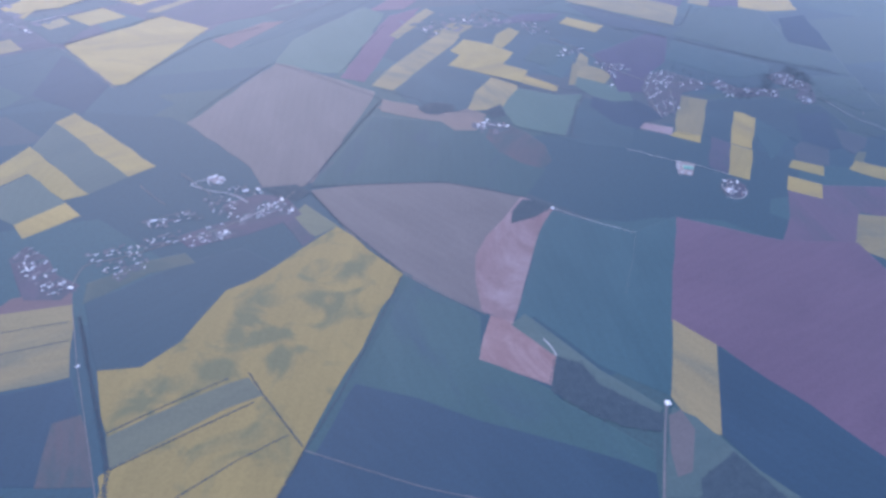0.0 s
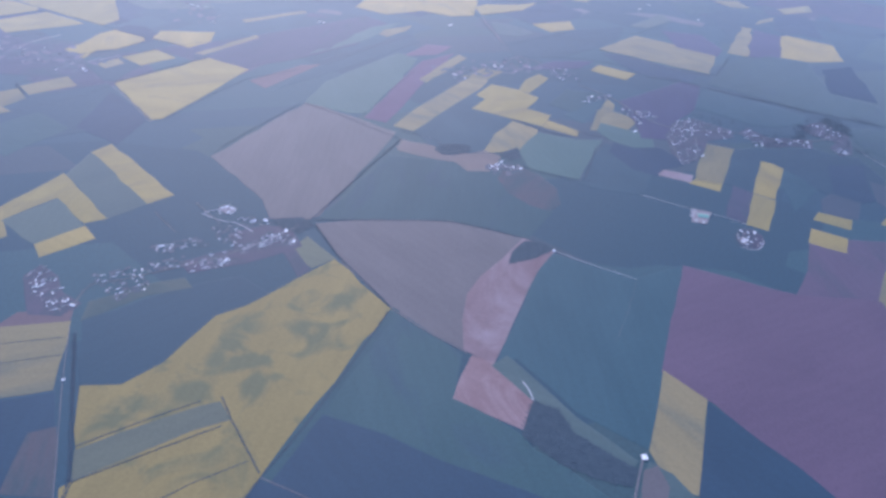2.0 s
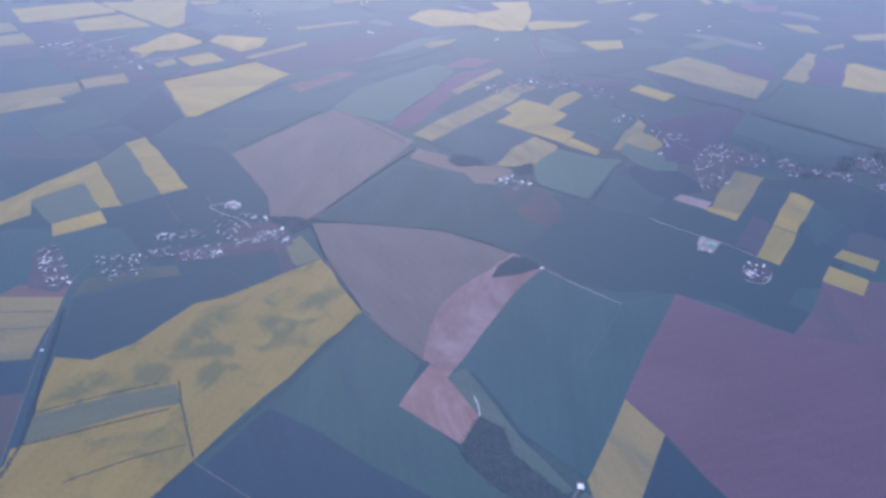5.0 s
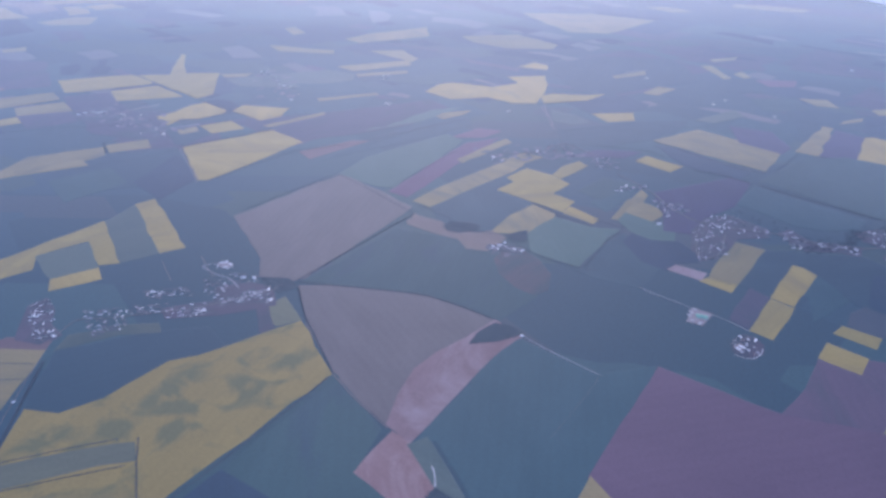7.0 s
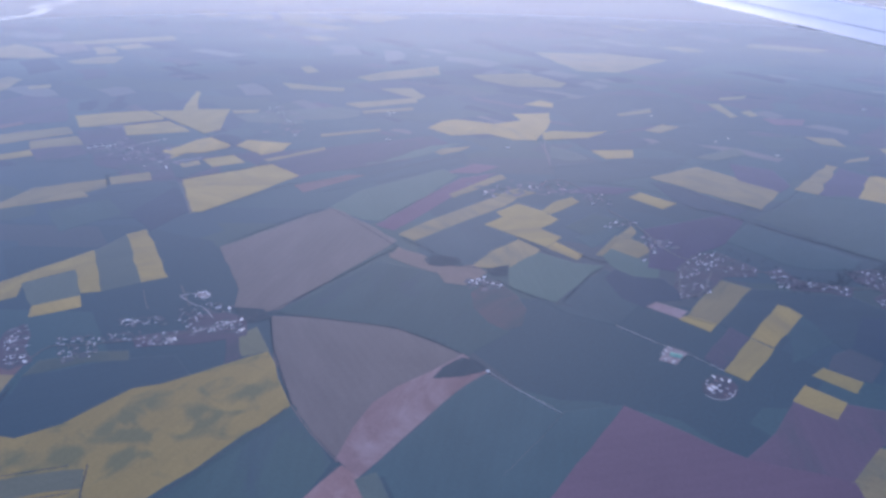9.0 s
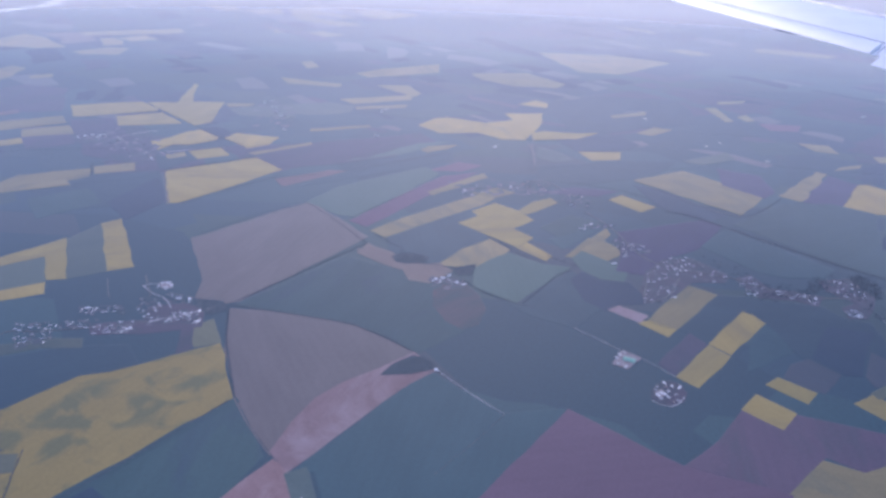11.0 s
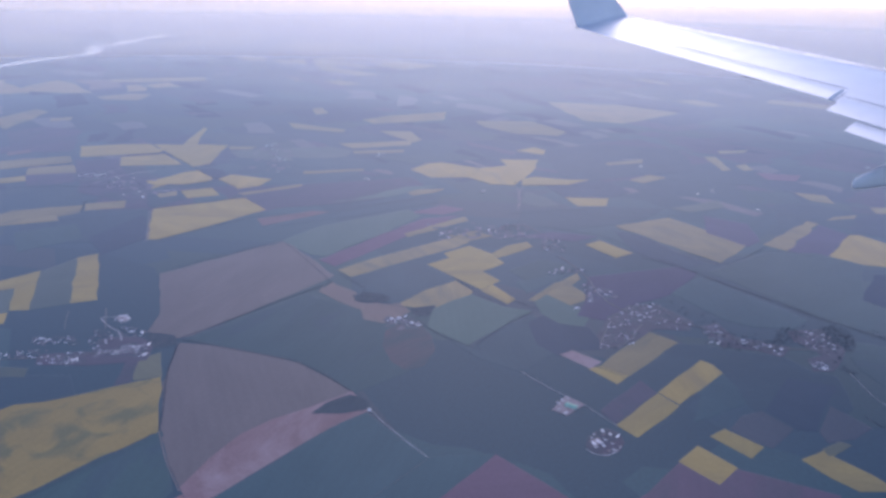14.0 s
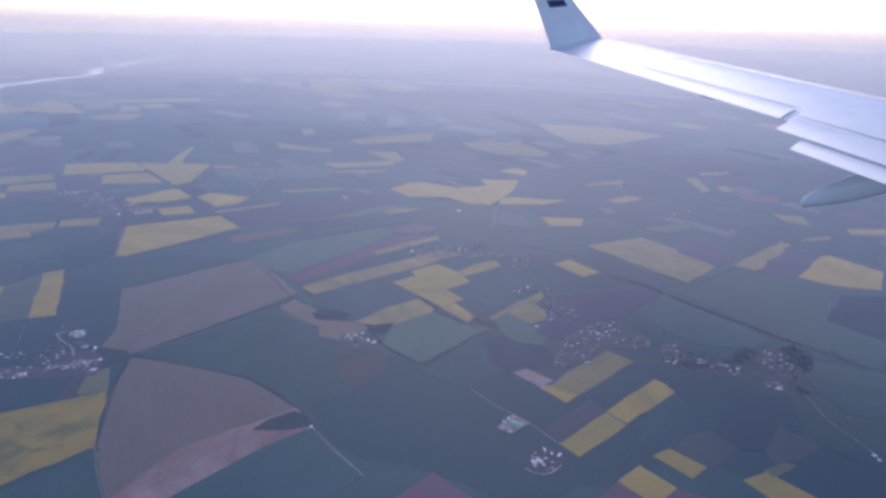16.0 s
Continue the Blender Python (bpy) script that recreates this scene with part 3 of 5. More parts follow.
field("olive", (-672.7, 709.1), (-583.7, 804.2), (-548.5, 768.5), (-640.5, 691.0))
field("olive", (-550.7, 585.4), (-538.4, 628.1), (-512.7, 632.4), (-488.8, 591.6), (-524.0, 574.9))
field("olive", (-512.4, 436.4), (-528.9, 494.8), (-503.3, 488.9), (-454.6, 409.1))
field("olive", (-467.9, 462.8), (-458.1, 479.9), (-445.3, 468.7), (-456.0, 455.2))
field("olive", (129.3, 598.2), (137.9, 602.9), (150.6, 561.0), (144.8, 555.9))
field("olive", (153.6, 576.7), (160.4, 586.6), (166.1, 569.4), (159.8, 564.0))
field("olive", (190.2, 513.0), (209.1, 515.4), (212.8, 496.0), (199.3, 497.3))
field("olive", (203.8, 454.9), (209.2, 464.8), (222.3, 475.1), (219.8, 466.6))
field("olive", (232.7, 497.0), (259.5, 510.9), (256.3, 493.9), (234.1, 484.9))
field("sage", (117.3, 437.2), (143.7, 469.6), (148.2, 455.8), (129.1, 434.5))
field("olive", (84.1, 494.1), (94.9, 515.9), (107.2, 513.5), (94.3, 491.1))
field("olive", (59.5, 538.1), (84.0, 564.4), (85.7, 552.3), (63.0, 531.6))
field("olive", (139.1, 627.5), (163.7, 646.2), (159.3, 631.3), (140.8, 618.7))
field("dusk", (83.0, 262.8), (91.4, 258.3), (102.1, 260.5), (107.8, 252.5), (109.7, 245.2), (100.8, 240.8), (96.4, 234.3), (87.5, 238.8), (79.7, 253.6))
field("dgreen", (135.3, 262.1), (144.6, 265.3), (154.4, 265.5), (171.4, 268.5), (180.2, 261.3), (187.2, 261.9), (189.7, 242.5), (178.5, 224.8), (164.6, 220.6), (151.2, 247.2), (145.6, 253.9), (131.8, 226.0), (122.1, 231.3))
field("yellow", (141.0, 192.8), (145.4, 202.0), (155.8, 196.7), (151.4, 187.0))
field("yellow", (148.5, 208.4), (152.4, 213.7), (162.8, 209.5), (159.6, 202.8))
field("yellow", (122.4, 202.0), (132.0, 224.7), (138.7, 220.4), (128.9, 198.7))
field("yellow", (132.1, 225.5), (136.7, 237.6), (143.6, 253.0), (147.5, 251.5), (151.1, 247.2), (138.9, 221.5))
field("olive", (123.7, 267.1), (135.1, 263.0), (121.7, 231.5), (111.9, 234.3))
field("yellow", (108.4, 230.2), (111.8, 233.8), (121.4, 231.0), (118.9, 224.9))
field("pink", (96.9, 235.4), (100.2, 240.1), (111.4, 236.5), (109.0, 230.6))
field("lilac", (116.6, 207.0), (125.6, 230.4), (131.6, 224.9), (121.9, 202.7))
field("yellow", (172.6, 208.1), (177.1, 212.8), (183.5, 221.2), (186.4, 221.4), (180.7, 213.4), (190.4, 208.5), (195.1, 204.8), (185.6, 200.4), (179.3, 203.2))
field("ash", (178.6, 224.7), (183.1, 240.9), (193.3, 233.2), (187.5, 224.7), (184.8, 223.2), (180.4, 219.4))
field("navy", (171.6, 253.2), (187.1, 255.1), (182.3, 242.2), (177.8, 224.4), (172.4, 222.8), (163.9, 229.4))
field("ash", (157.1, 222.9), (162.8, 228.6), (171.4, 222.8), (165.0, 209.9), (159.6, 211.4), (154.1, 214.3))
field("lichen", (178.3, 215.4), (183.6, 221.6), (186.4, 221.4), (181.4, 214.4), (179.9, 212.9))
field("ink", (205.8, 336.7), (215.5, 371.9), (235.2, 380.2), (225.1, 325.8))
field("violet", (92.1, 309.3), (110.1, 324.8), (128.9, 340.2), (138.2, 337.2), (127.8, 304.7), (113.1, 285.4), (108.2, 269.1), (95.8, 268.4), (96.5, 280.2), (94.9, 291.7))
field("teal", (128.8, 307.1), (139.7, 332.9), (161.6, 319.4), (181.7, 304.7), (176.1, 294.2), (161.9, 288.8), (151.4, 290.0))
field("green", (143.0, 339.7), (169.2, 381.0), (193.1, 391.2), (212.4, 384.2), (205.8, 336.7), (224.0, 320.0), (219.5, 296.0), (203.8, 300.1), (183.2, 312.1))
field("green", (197.4, 292.6), (208.0, 293.0), (220.3, 293.3), (214.7, 259.4), (203.7, 257.7), (195.6, 269.6), (193.6, 278.4))
field("olive", (159.6, 178.4), (169.8, 177.3), (177.2, 183.5), (182.0, 172.0), (165.0, 148.0), (149.0, 160.0))
field("plum", (126.0, 162.8), (134.5, 176.0), (141.0, 192.2), (151.7, 187.4), (155.9, 196.0), (165.0, 196.2), (180.7, 196.3), (178.2, 184.5), (169.8, 177.7), (161.0, 179.8), (150.7, 162.4))
field("purple", (93.6, 174.0), (110.0, 168.2), (125.5, 162.7), (151.3, 162.2), (156.3, 127.4), (134.0, 81.5), (117.6, 79.2), (108.1, 90.9), (88.5, 115.2), (76.8, 125.0))
field("olive", (77.4, 125.8), (86.7, 116.5), (77.7, 88.0), (72.2, 89.8), (69.0, 99.3))
field("verge", (31.2, 122.6), (35.4, 126.8), (43.1, 118.1), (52.3, 107.2), (65.6, 95.6), (63.4, 92.9), (49.8, 102.2), (42.0, 111.3))
field("verge", (68.4, 95.6), (73.2, 93.0), (78.0, 85.7), (82.3, 79.7), (90.0, 72.0), (59.7, 72.0), (63.6, 83.3))
field("garden", (115.6, 192.3), (117.2, 196.2), (120.2, 199.1), (123.5, 198.7), (125.6, 194.7), (125.0, 190.3), (122.1, 186.9), (118.5, 186.6), (115.9, 188.5))
field("rosy", (-95.8, 309.1), (-75.6, 334.8), (-65.6, 337.5), (-75.5, 318.4), (-84.8, 300.5))
field("rosy", (-368.0, 351.5), (-360.7, 364.7), (-352.6, 360.0), (-357.0, 344.2))
field("lilac", (-87.4, 357.3), (-69.4, 396.2), (-50.7, 409.3), (-66.1, 362.9))
field("violet", (44.5, 346.0), (62.0, 362.0), (86.0, 366.0), (76.0, 353.0))
field("garden", (-113.0, 145.4), (-111.0, 151.2), (-103.0, 146.3), (-97.2, 138.9), (-89.3, 135.0), (-91.9, 129.0), (-101.5, 128.7))
field("green", (1.5, 143.3), (3.9, 141.9), (-8.5, 106.2), (-17.3, 81.9), (-19.9, 82.8), (-12.4, 105.3))
field("grey", (66.9, 93.4), (70.1, 95.0), (71.8, 89.5), (67.6, 78.3), (63.7, 76.9), (64.1, 83.3))
field("garden", (-69.1, 157.1), (-54.3, 166.3), (-58.6, 174.8), (-48.7, 181.1), (-39.6, 180.5), (-32.6, 170.4), (-48.6, 159.1), (-63.7, 152.4))
field("garden", (109.4, 245.9), (106.8, 254.9), (107.6, 272.7), (113.4, 286.9), (124.4, 293.6), (138.8, 282.7), (137.9, 275.0), (125.4, 269.9), (119.6, 254.5))
field("garden", (142.2, 280.2), (148.1, 286.2), (153.8, 276.9), (173.8, 277.2), (170.5, 267.7), (163.9, 269.7), (150.4, 266.8))
field("garden", (174.1, 290.7), (185.9, 298.6), (192.5, 284.1), (190.3, 274.7), (186.5, 264.7), (180.3, 262.5), (179.2, 270.2), (184.6, 276.2), (175.5, 282.7))

# ---- hedges, roads, woods and water ----
LEAF = plain("hedge_leaves", (0.036, 0.062, 0.086), (0.052, 0.082, 0.106), 0.8, 0.7, 0.38, sheen=0.76)
WOODLAND = plain("woodland_crowns", (0.036, 0.066, 0.088), (0.050, 0.084, 0.106), 0.5, 0.7, 0.38, sheen=0.76)
TRACK = plain("pale_farm_track", (0.13, 0.13, 0.14), (0.19, 0.18, 0.185), 0.6, 0.7, 0.4, sheen=0.76)
YARD = plain("trodden_pale_yard", (0.27, 0.23, 0.235), (0.40, 0.35, 0.345), 0.5, 0.9, 0.2, sheen=0.8)
CHALK = plain("white_chalk", (0.48, 0.46, 0.46), (0.64, 0.62, 0.61), 0.6, 0.9, 0.2)
WATER = plain("pale_river_water", (0.62, 0.58, 0.58), (0.74, 0.70, 0.68), 0.01, 0.15, 0.9)


def clump(verts, faces, x, y, z, r, h, rng):
    """One leafy clump: a bent, lopsided dome of twelve faces."""
    start = len(verts)
    spin = rng.uniform(0, 6.28)
    for k in range(6):
        a, q = spin + k * math.pi / 3, r * rng.uniform(0.75, 1.2)
        verts.append((x + q * math.cos(a), y + q * math.sin(a), z))
    for k in range(3):
        a, q = spin + 0.5 + k * 2 * math.pi / 3, r * rng.uniform(0.35, 0.75)
        verts.append((x + q * math.cos(a), y + q * math.sin(a), z + h * rng.uniform(0.75, 1.1)))
    top = start + 6
    for k in range(3):
        a, b, c = start + 2 * k, start + (2 * k + 1) % 6, start + (2 * k + 2) % 6
        faces.extend(((a, b, top + k), (b, c, top + k), (c, top + (k + 1) % 3, top + k)))
    faces.append((top, top + 1, top + 2))


def leaves(name, verts, faces, label, category, material=LEAF):
    data = bpy.data.meshes.new(name)
    data.from_pydata(verts, [], faces)
    data.materials.append(material)
    return tagged(new(name, data), label, category, kind="stuff")


def along(points, step):
    """Evenly spaced places along a bent line, with the direction there."""
    for (x0, y0), (x1, y1) in zip(points, points[1:]):
        length = math.hypot(x1 - x0, y1 - y0)
        n = max(1, int(length / step))
        for k in range(n):
            yield x0 + (x1 - x0) * k / n, y0 + (y1 - y0) * k / n, (x1 - x0) / length, (y1 - y0) / length


def hedge(width, *points):
    width *= 0.6 if math.hypot(*points[0]) < 300 else 0.45
    rng = random.Random(int(points[0][0] * 10))
    verts, faces = [], []
    far = math.hypot(*points[0]) > 420
    for x, y, dx, dy in along(points, width * (0.5 if far else 0.13)):
        if rng.random() < (0.42 if far else 0.12):
            continue
        for _ in range(2):
            o, r = rng.gauss(0, 0.34 if far else 0.24) * width, width * (rng.uniform(0.22, 0.42) if far else rng.uniform(0.12, 0.22))
            clump(verts, faces, x - dy * o, y + dx * o, 0.05, r, r * rng.uniform(0.12, 0.3), rng)
    leaves("hedgerow", verts, faces, "dark hedgerow of trees along a field edge", "hedge")


def inside(x, y, ring):
    hit = False
    for (x0, y0), (x1, y1) in zip(ring, ring[1:] + ring[:1]):
        if (y0 > y) != (y1 > y) and x < (x1 - x0) * (y - y0) / (y1 - y0) + x0:
            hit = not hit
    return hit


def wood(*ring):
    rng = random.Random(int(ring[0][1] * 10))
    xs, ys = [p[0] for p in ring], [p[1] for p in ring]
    area = (max(xs) - min(xs)) * (max(ys) - min(ys))
    size = max(0.28, min(1.8, math.sqrt(area) / 65))
    verts, faces = [], []
    for _ in range(min(6000, int(area / size ** 2 * 1.3))):
        x, y = rng.uniform(min(xs), max(xs)), rng.uniform(min(ys), max(ys))
        if inside(x + rng.gauss(0, size), y + rng.gauss(0, size), ring):
            r = size * rng.uniform(0.4, 0.8)
            clump(verts, faces, x, y, 0.05, r, r * rng.uniform(0.12, 0.3), rng)
    floor = len(verts)
    verts.extend((x, y, 0.062) for x, y in ring)
    faces.append(tuple(range(floor, floor + len(ring))))
    leaves("wood", verts, faces, "dense dark wood of broadleaf trees between fields", "wood", WOODLAND)


def grove(share, *ring):
    """Loose trees between gardens: clumps scattered in a ring, with gaps."""
    rng = random.Random(int(ring[0][0] * 10))
    xs, ys = [p[0] for p in ring], [p[1] for p in ring]
    verts, faces = [], []
    for _ in range(int((max(xs) - min(xs)) * (max(ys) - min(ys)) * share * 1.6)):
        x, y = rng.uniform(min(xs), max(xs)), rng.uniform(min(ys), max(ys))
        if inside(x + rng.gauss(0, 1.0), y + rng.gauss(0, 1.0), ring):
            r = rng.uniform(0.3, 0.6)
            clump(verts, faces, x, y, 0.05, r, r * rng.uniform(0.15, 0.35), rng)
    leaves("grove", verts, faces, "loose dark trees between village gardens", "trees", WOODLAND)


def ribbon(name, width, points, z, material, uneven):
    rng = random.Random(int(points[0][0] * 7))
    smooth = []
    for k in range(len(points) - 1):
        p0, p1, p2, p3 = (Vector(points[max(0, min(len(points) - 1, k + d))]) for d in (-1, 0, 1, 2))
        for f in (0, 0.25, 0.5, 0.75):
            smooth.append(0.5 * (2 * p1 + (p2 - p0) * f + (2 * p0 - 5 * p1 + 4 * p2 - p3) * f * f + (3 * p1 - p0 - 3 * p2 + p3) * f ** 3))
    smooth.append(Vector(points[-1]))
    bm = bmesh.new()
    rows = []
    for k, p in enumerate(smooth):
        d = (smooth[min(k + 1, len(smooth) - 1)] - smooth[max(k - 1, 0)]).normalized()
        w = width * 0.5 * (1 + rng.uniform(-uneven, uneven))
        side = Vector((-d.y, d.x)) * w
        rows.append([bm.verts.new((*(p + side), z)), bm.verts.new((*(p - side), z)), bm.verts.new((*(p - side), -0.05)), bm.verts.new((*(p + side), -0.05))])
    for a, b in zip(rows, rows[1:]):
        for i, j in ((0, 1), (1, 2), (3, 0)):
            bm.faces.new((a[i], b[i], b[j], a[j]))
    bmesh.ops.recalc_face_normals(bm, faces=bm.faces)
    return new(name, mesh_of(name, bm, material))


tracks_laid = [0]


def road(width, *points):
    tracks_laid[0] += 1
    tagged(ribbon("road", width, points, 0.07 + 0.0006 * tracks_laid[0], TRACK, 0.15), "narrow pale farm track between the fields", "road", kind="structure")


def path(width, *points):
    tracks_laid[0] += 1
    tagged(ribbon("road", width, points, 0.07 + 0.0006 * tracks_laid[0], CHALK, 0.3), "narrow white chalk track between the fields", "path", kind="structure")


def water(width, *points):
    tagged(ribbon("water", width, points, 0.3, WATER, 0.35), "pale winding river far off in the haze", "river", kind="structure")


def yard(*ring):
    tracks_laid[0] += 1
    bm = bmesh.new()
    z = 0.07 + 0.0006 * tracks_laid[0]
    top = [bm.verts.new((x, y, z)) for x, y in ring]
    low = [bm.verts.new((x, y, -0.05)) for x, y in ring]
    bm.faces.new(top)
    for k in range(len(ring)):
        bm.faces.new((top[k], top[k - 1], low[k - 1], low[k]))
    bmesh.ops.recalc_face_normals(bm, faces=bm.faces)
    tagged(new("pavement", mesh_of("pavement", bm, YARD)), "pale trodden farmyard around barns", "yard", kind="structure")


hedge(1.5, (-33.3, 187.4), (-28.6, 200.6), (-24.7, 212.7), (-17.7, 233.6), (-10.6, 252.3))
hedge(1.6, (-32.7, 186.3), (-10.5, 189.1), (13.4, 191.7), (29.3, 188.2), (39.8, 184.2))
hedge(1.3, (-30.9, 182.7), (-20.2, 167.0), (-8.5, 154.0), (0.8, 143.3))
hedge(1.2, (0.6, 141.2), (-3.9, 126.6), (-8.0, 113.9), (-13.6, 97.4), (-19.8, 82.6), (-24.0, 71.0))
hedge(0.9, (-62.8, 284.9), (-74.8, 258.0), (-84.7, 233.4))
hedge(0.9, (-62.6, 286.8), (-40.7, 273.6), (-10.7, 253.3))
hedge(1.1, (-12.0, 262.7), (5.8, 254.3), (10.1, 242.0), (23.2, 244.9), (34.8, 245.4))
hedge(1.1, (38.7, 237.9), (51.1, 230.2), (64.1, 227.1), (70.9, 226.8))
hedge(1.5, (37.2, 280.6), (44.0, 276.6), (51.2, 272.0))
hedge(1.4, (50.5, 270.4), (58.6, 267.0), (66.5, 264.6))
hedge(1.6, (66.9, 271.5), (73.0, 269.0), (80.4, 267.1))
hedge(1.4, (66.9, 228.4), (71.6, 245.6), (74.5, 257.0), (78.9, 261.8))
hedge(3.4, (112.1, 345.1), (124.4, 344.0), (138.0, 336.5))
hedge(3.6, (142.3, 333.9), (156.1, 325.3), (172.0, 317.1), (186.5, 308.8), (198.4, 304.7), (213.8, 296.4))
hedge(1.4, (59.0, 369.7), (87.9, 367.9), (104.4, 359.1))
hedge(1.9, (-84.6, 123.2), (-76.4, 107.8), (-69.3, 94.4), (-60.8, 78.1), (-58.7, 69.5))
hedge(1.0, (-160.4, 297.0), (-143.5, 319.8), (-129.8, 339.2))
hedge(1.3, (-266.1, 405.6), (-241.7, 399.0), (-194.4, 373.2), (-147.8, 354.7))
hedge(1.0, (-298.0, 370.2), (-282.6, 385.2), (-263.8, 404.6))
hedge(1.0, (-311.7, 328.3), (-293.9, 351.7))
hedge(1.1, (-204.2, 242.5), (-189.2, 257.7), (-165.2, 281.4), (-161.0, 295.5))
hedge(1.0, (-176.9, 330.2), (-160.6, 347.9), (-120.5, 378.6))
hedge(0.9, (-64.3, 87.1), (-52.8, 95.4), (-40.8, 103.1))
hedge(0.9, (-60.4, 78.1), (-47.7, 86.6), (-33.2, 96.1))
hedge(0.9, (-36.3, 104.9), (-30.8, 97.3), (-20.2, 84.2))
hedge(0.7, (-44.6, 71.7), (-33.8, 80.6), (-23.8, 87.1))
hedge(0.7, (-104.3, 116.1), (-86.4, 121.1))
hedge(0.7, (-100.7, 108.9), (-83.7, 114.6))
hedge(1.0, (161.2, 377.0), (178.6, 387.5), (197.6, 383.3))
hedge(1.2, (132.1, 362.4), (151.2, 353.7), (161.2, 372.7), (169.3, 390.0))
hedge(0.9, (120.0, 230.4), (109.7, 233.4))
hedge(1.0, (31.1, 382.7), (53.8, 400.5), (80.5, 420.7))
hedge(0.9, (-13.1, 337.2), (-20.6, 312.9), (-30.9, 276.4))
hedge(1.2, (-63.2, 334.0), (-48.3, 360.2), (-23.5, 405.1))
hedge(1.3, (-18.9, 442.7), (15.1, 440.9), (52.5, 464.0), (76.4, 460.8))
hedge(1.5, (-74.8, 328.0), (-97.8, 311.5), (-111.1, 281.8), (-118.6, 258.4))
hedge(1.1, (-221.6, 379.2), (-232.7, 363.6), (-273.7, 341.4))
hedge(1.6, (-273.0, 288.3), (-244.7, 306.4), (-198.7, 327.7))
hedge(1.2, (160.6, 449.5), (191.7, 453.4), (221.5, 457.2), (241.5, 461.8))
hedge(1.4, (81.6, 414.9), (117.4, 421.1), (138.6, 438.1))
hedge(1.6, (82.8, 515.0), (123.1, 509.8), (167.4, 521.6))
hedge(2.2, (-313.2, 326.5), (-305.9, 338.3), (-297.0, 351.3))
hedge(2.0, (-283.5, 380.0), (-273.6, 394.5), (-262.5, 405.4))
hedge(1.8, (-161.2, 297.4), (-149.3, 312.6), (-128.8, 338.4))
hedge(2.0, (-198.6, 332.1), (-183.8, 341.7), (-173.3, 358.7))
hedge(1.8, (-193.6, 275.4), (-207.0, 288.6), (-200.7, 296.0))
hedge(1.6, (-175.8, 287.2), (-166.6, 295.8))
hedge(1.8, (10.8, 453.6), (16.4, 443.4), (45.4, 460.7))
hedge(1.6, (129.6, 435.6), (149.8, 453.8))
road(0.5, (-160.0, 293.1), (-139.1, 272.3), (-122.7, 255.0))
road(0.7, (17.9, 437.8), (27.4, 414.6), (31.9, 396.9))
path(0.5, (69.1, 555.5), (86.5, 567.4))
path(0.6, (-260.6, 326.4), (-256.7, 332.0), (-248.8, 336.3))
path(0.6, (-234.5, 347.7), (-225.7, 361.6))
path(0.6, (-188.0, 322.5), (-175.6, 333.7))
path(0.17, (51.7, 177.4), (63.2, 171.2), (76.8, 165.0))
road(0.06, (77.4, 165.9), (75.2, 159.4), (72.8, 152.2), (66.4, 135.7))
path(0.15, (87.3, 218.4), (102.8, 211.2), (111.0, 208.3))
path(0.15, (111.0, 208.3), (117.1, 205.0), (122.4, 201.7))
path(0.15, (191.8, 266.0), (193.6, 261.5), (196.1, 254.7), (199.5, 248.8), (202.9, 244.9), (206.1, 240.8), (208.6, 236.7))
road(0.5, (19.4, 446.4), (25.6, 416.4), (33.6, 390.1))
road(0.2, (-87.6, 126.3), (-78.2, 106.0), (-69.2, 88.2), (-60.9, 71.7), (-56.6, 62.5))
path(0.3, (39.4, 117.6), (40.9, 115.2), (42.0, 111.7))
road(0.55, (66.9, 96.3), (64.5, 89.4), (61.3, 79.0), (56.1, 62.3))
road(0.25, (-19.4, 83.1), (-6.5, 78.7), (8.3, 74.0), (20.3, 71.5))
road(0.45, (-65.1, 156.7), (-56.9, 161.9), (-50.4, 167.7), (-41.1, 175.4), (-37.1, 183.3))
road(0.4, (-90.8, 133.0), (-90.9, 143.1), (-83.1, 146.7), (-72.5, 152.6), (-65.1, 156.7))
road(0.4, (-122.4, 256.5), (-146.1, 279.9), (-160.1, 295.9))
road(0.3, (92.0, 386.6), (129.7, 359.4), (146.9, 352.4))
road(0.4, (0.8, 143.0), (12.1, 134.4), (24.5, 126.6))
road(0.22, (-89.2, 184.8), (-83.2, 178.9), (-77.2, 173.7))
path(0.3, (-72.5, 185.6), (-66.9, 183.1), (-62.8, 181.8), (-57.9, 180.9), (-51.2, 176.5))
path(0.45, (-66.1, 186.0), (-67.4, 189.4), (-64.9, 190.4), (-61.7, 189.4), (-62.9, 186.2))
path(0.3, (-72.5, 185.6), (-70.2, 188.0), (-67.3, 189.0))
path(0.3, (-51.8, 165.6), (-47.4, 170.3), (-44.1, 174.1), (-40.6, 178.1))
road(0.6, (73.5, 328.7), (88.7, 312.7), (104.5, 287.1), (119.7, 280.1), (141.5, 280.0), (160.0, 273.3), (170.6, 274.7), (186.9, 281.6))
road(0.4, (-77.4, 192.3), (-64.1, 180.3))
road(0.6, (2.2, 334.5), (29.8, 348.5), (43.6, 366.1), (69.2, 344.1))
road(0.5, (109.2, 269.6), (109.1, 249.7), (116.7, 253.3), (120.9, 272.6))
wood((36.1, 168.5), (37.3, 175.2), (41.5, 182.1), (47.6, 181.7), (51.2, 178.1), (44.7, 172.4))
wood((42.0, 111.7), (48.3, 109.0), (51.4, 102.6), (60.0, 96.7), (65.4, 93.4), (63.3, 88.6), (55.5, 90.1), (48.0, 93.2), (40.7, 99.0), (38.8, 100.7))
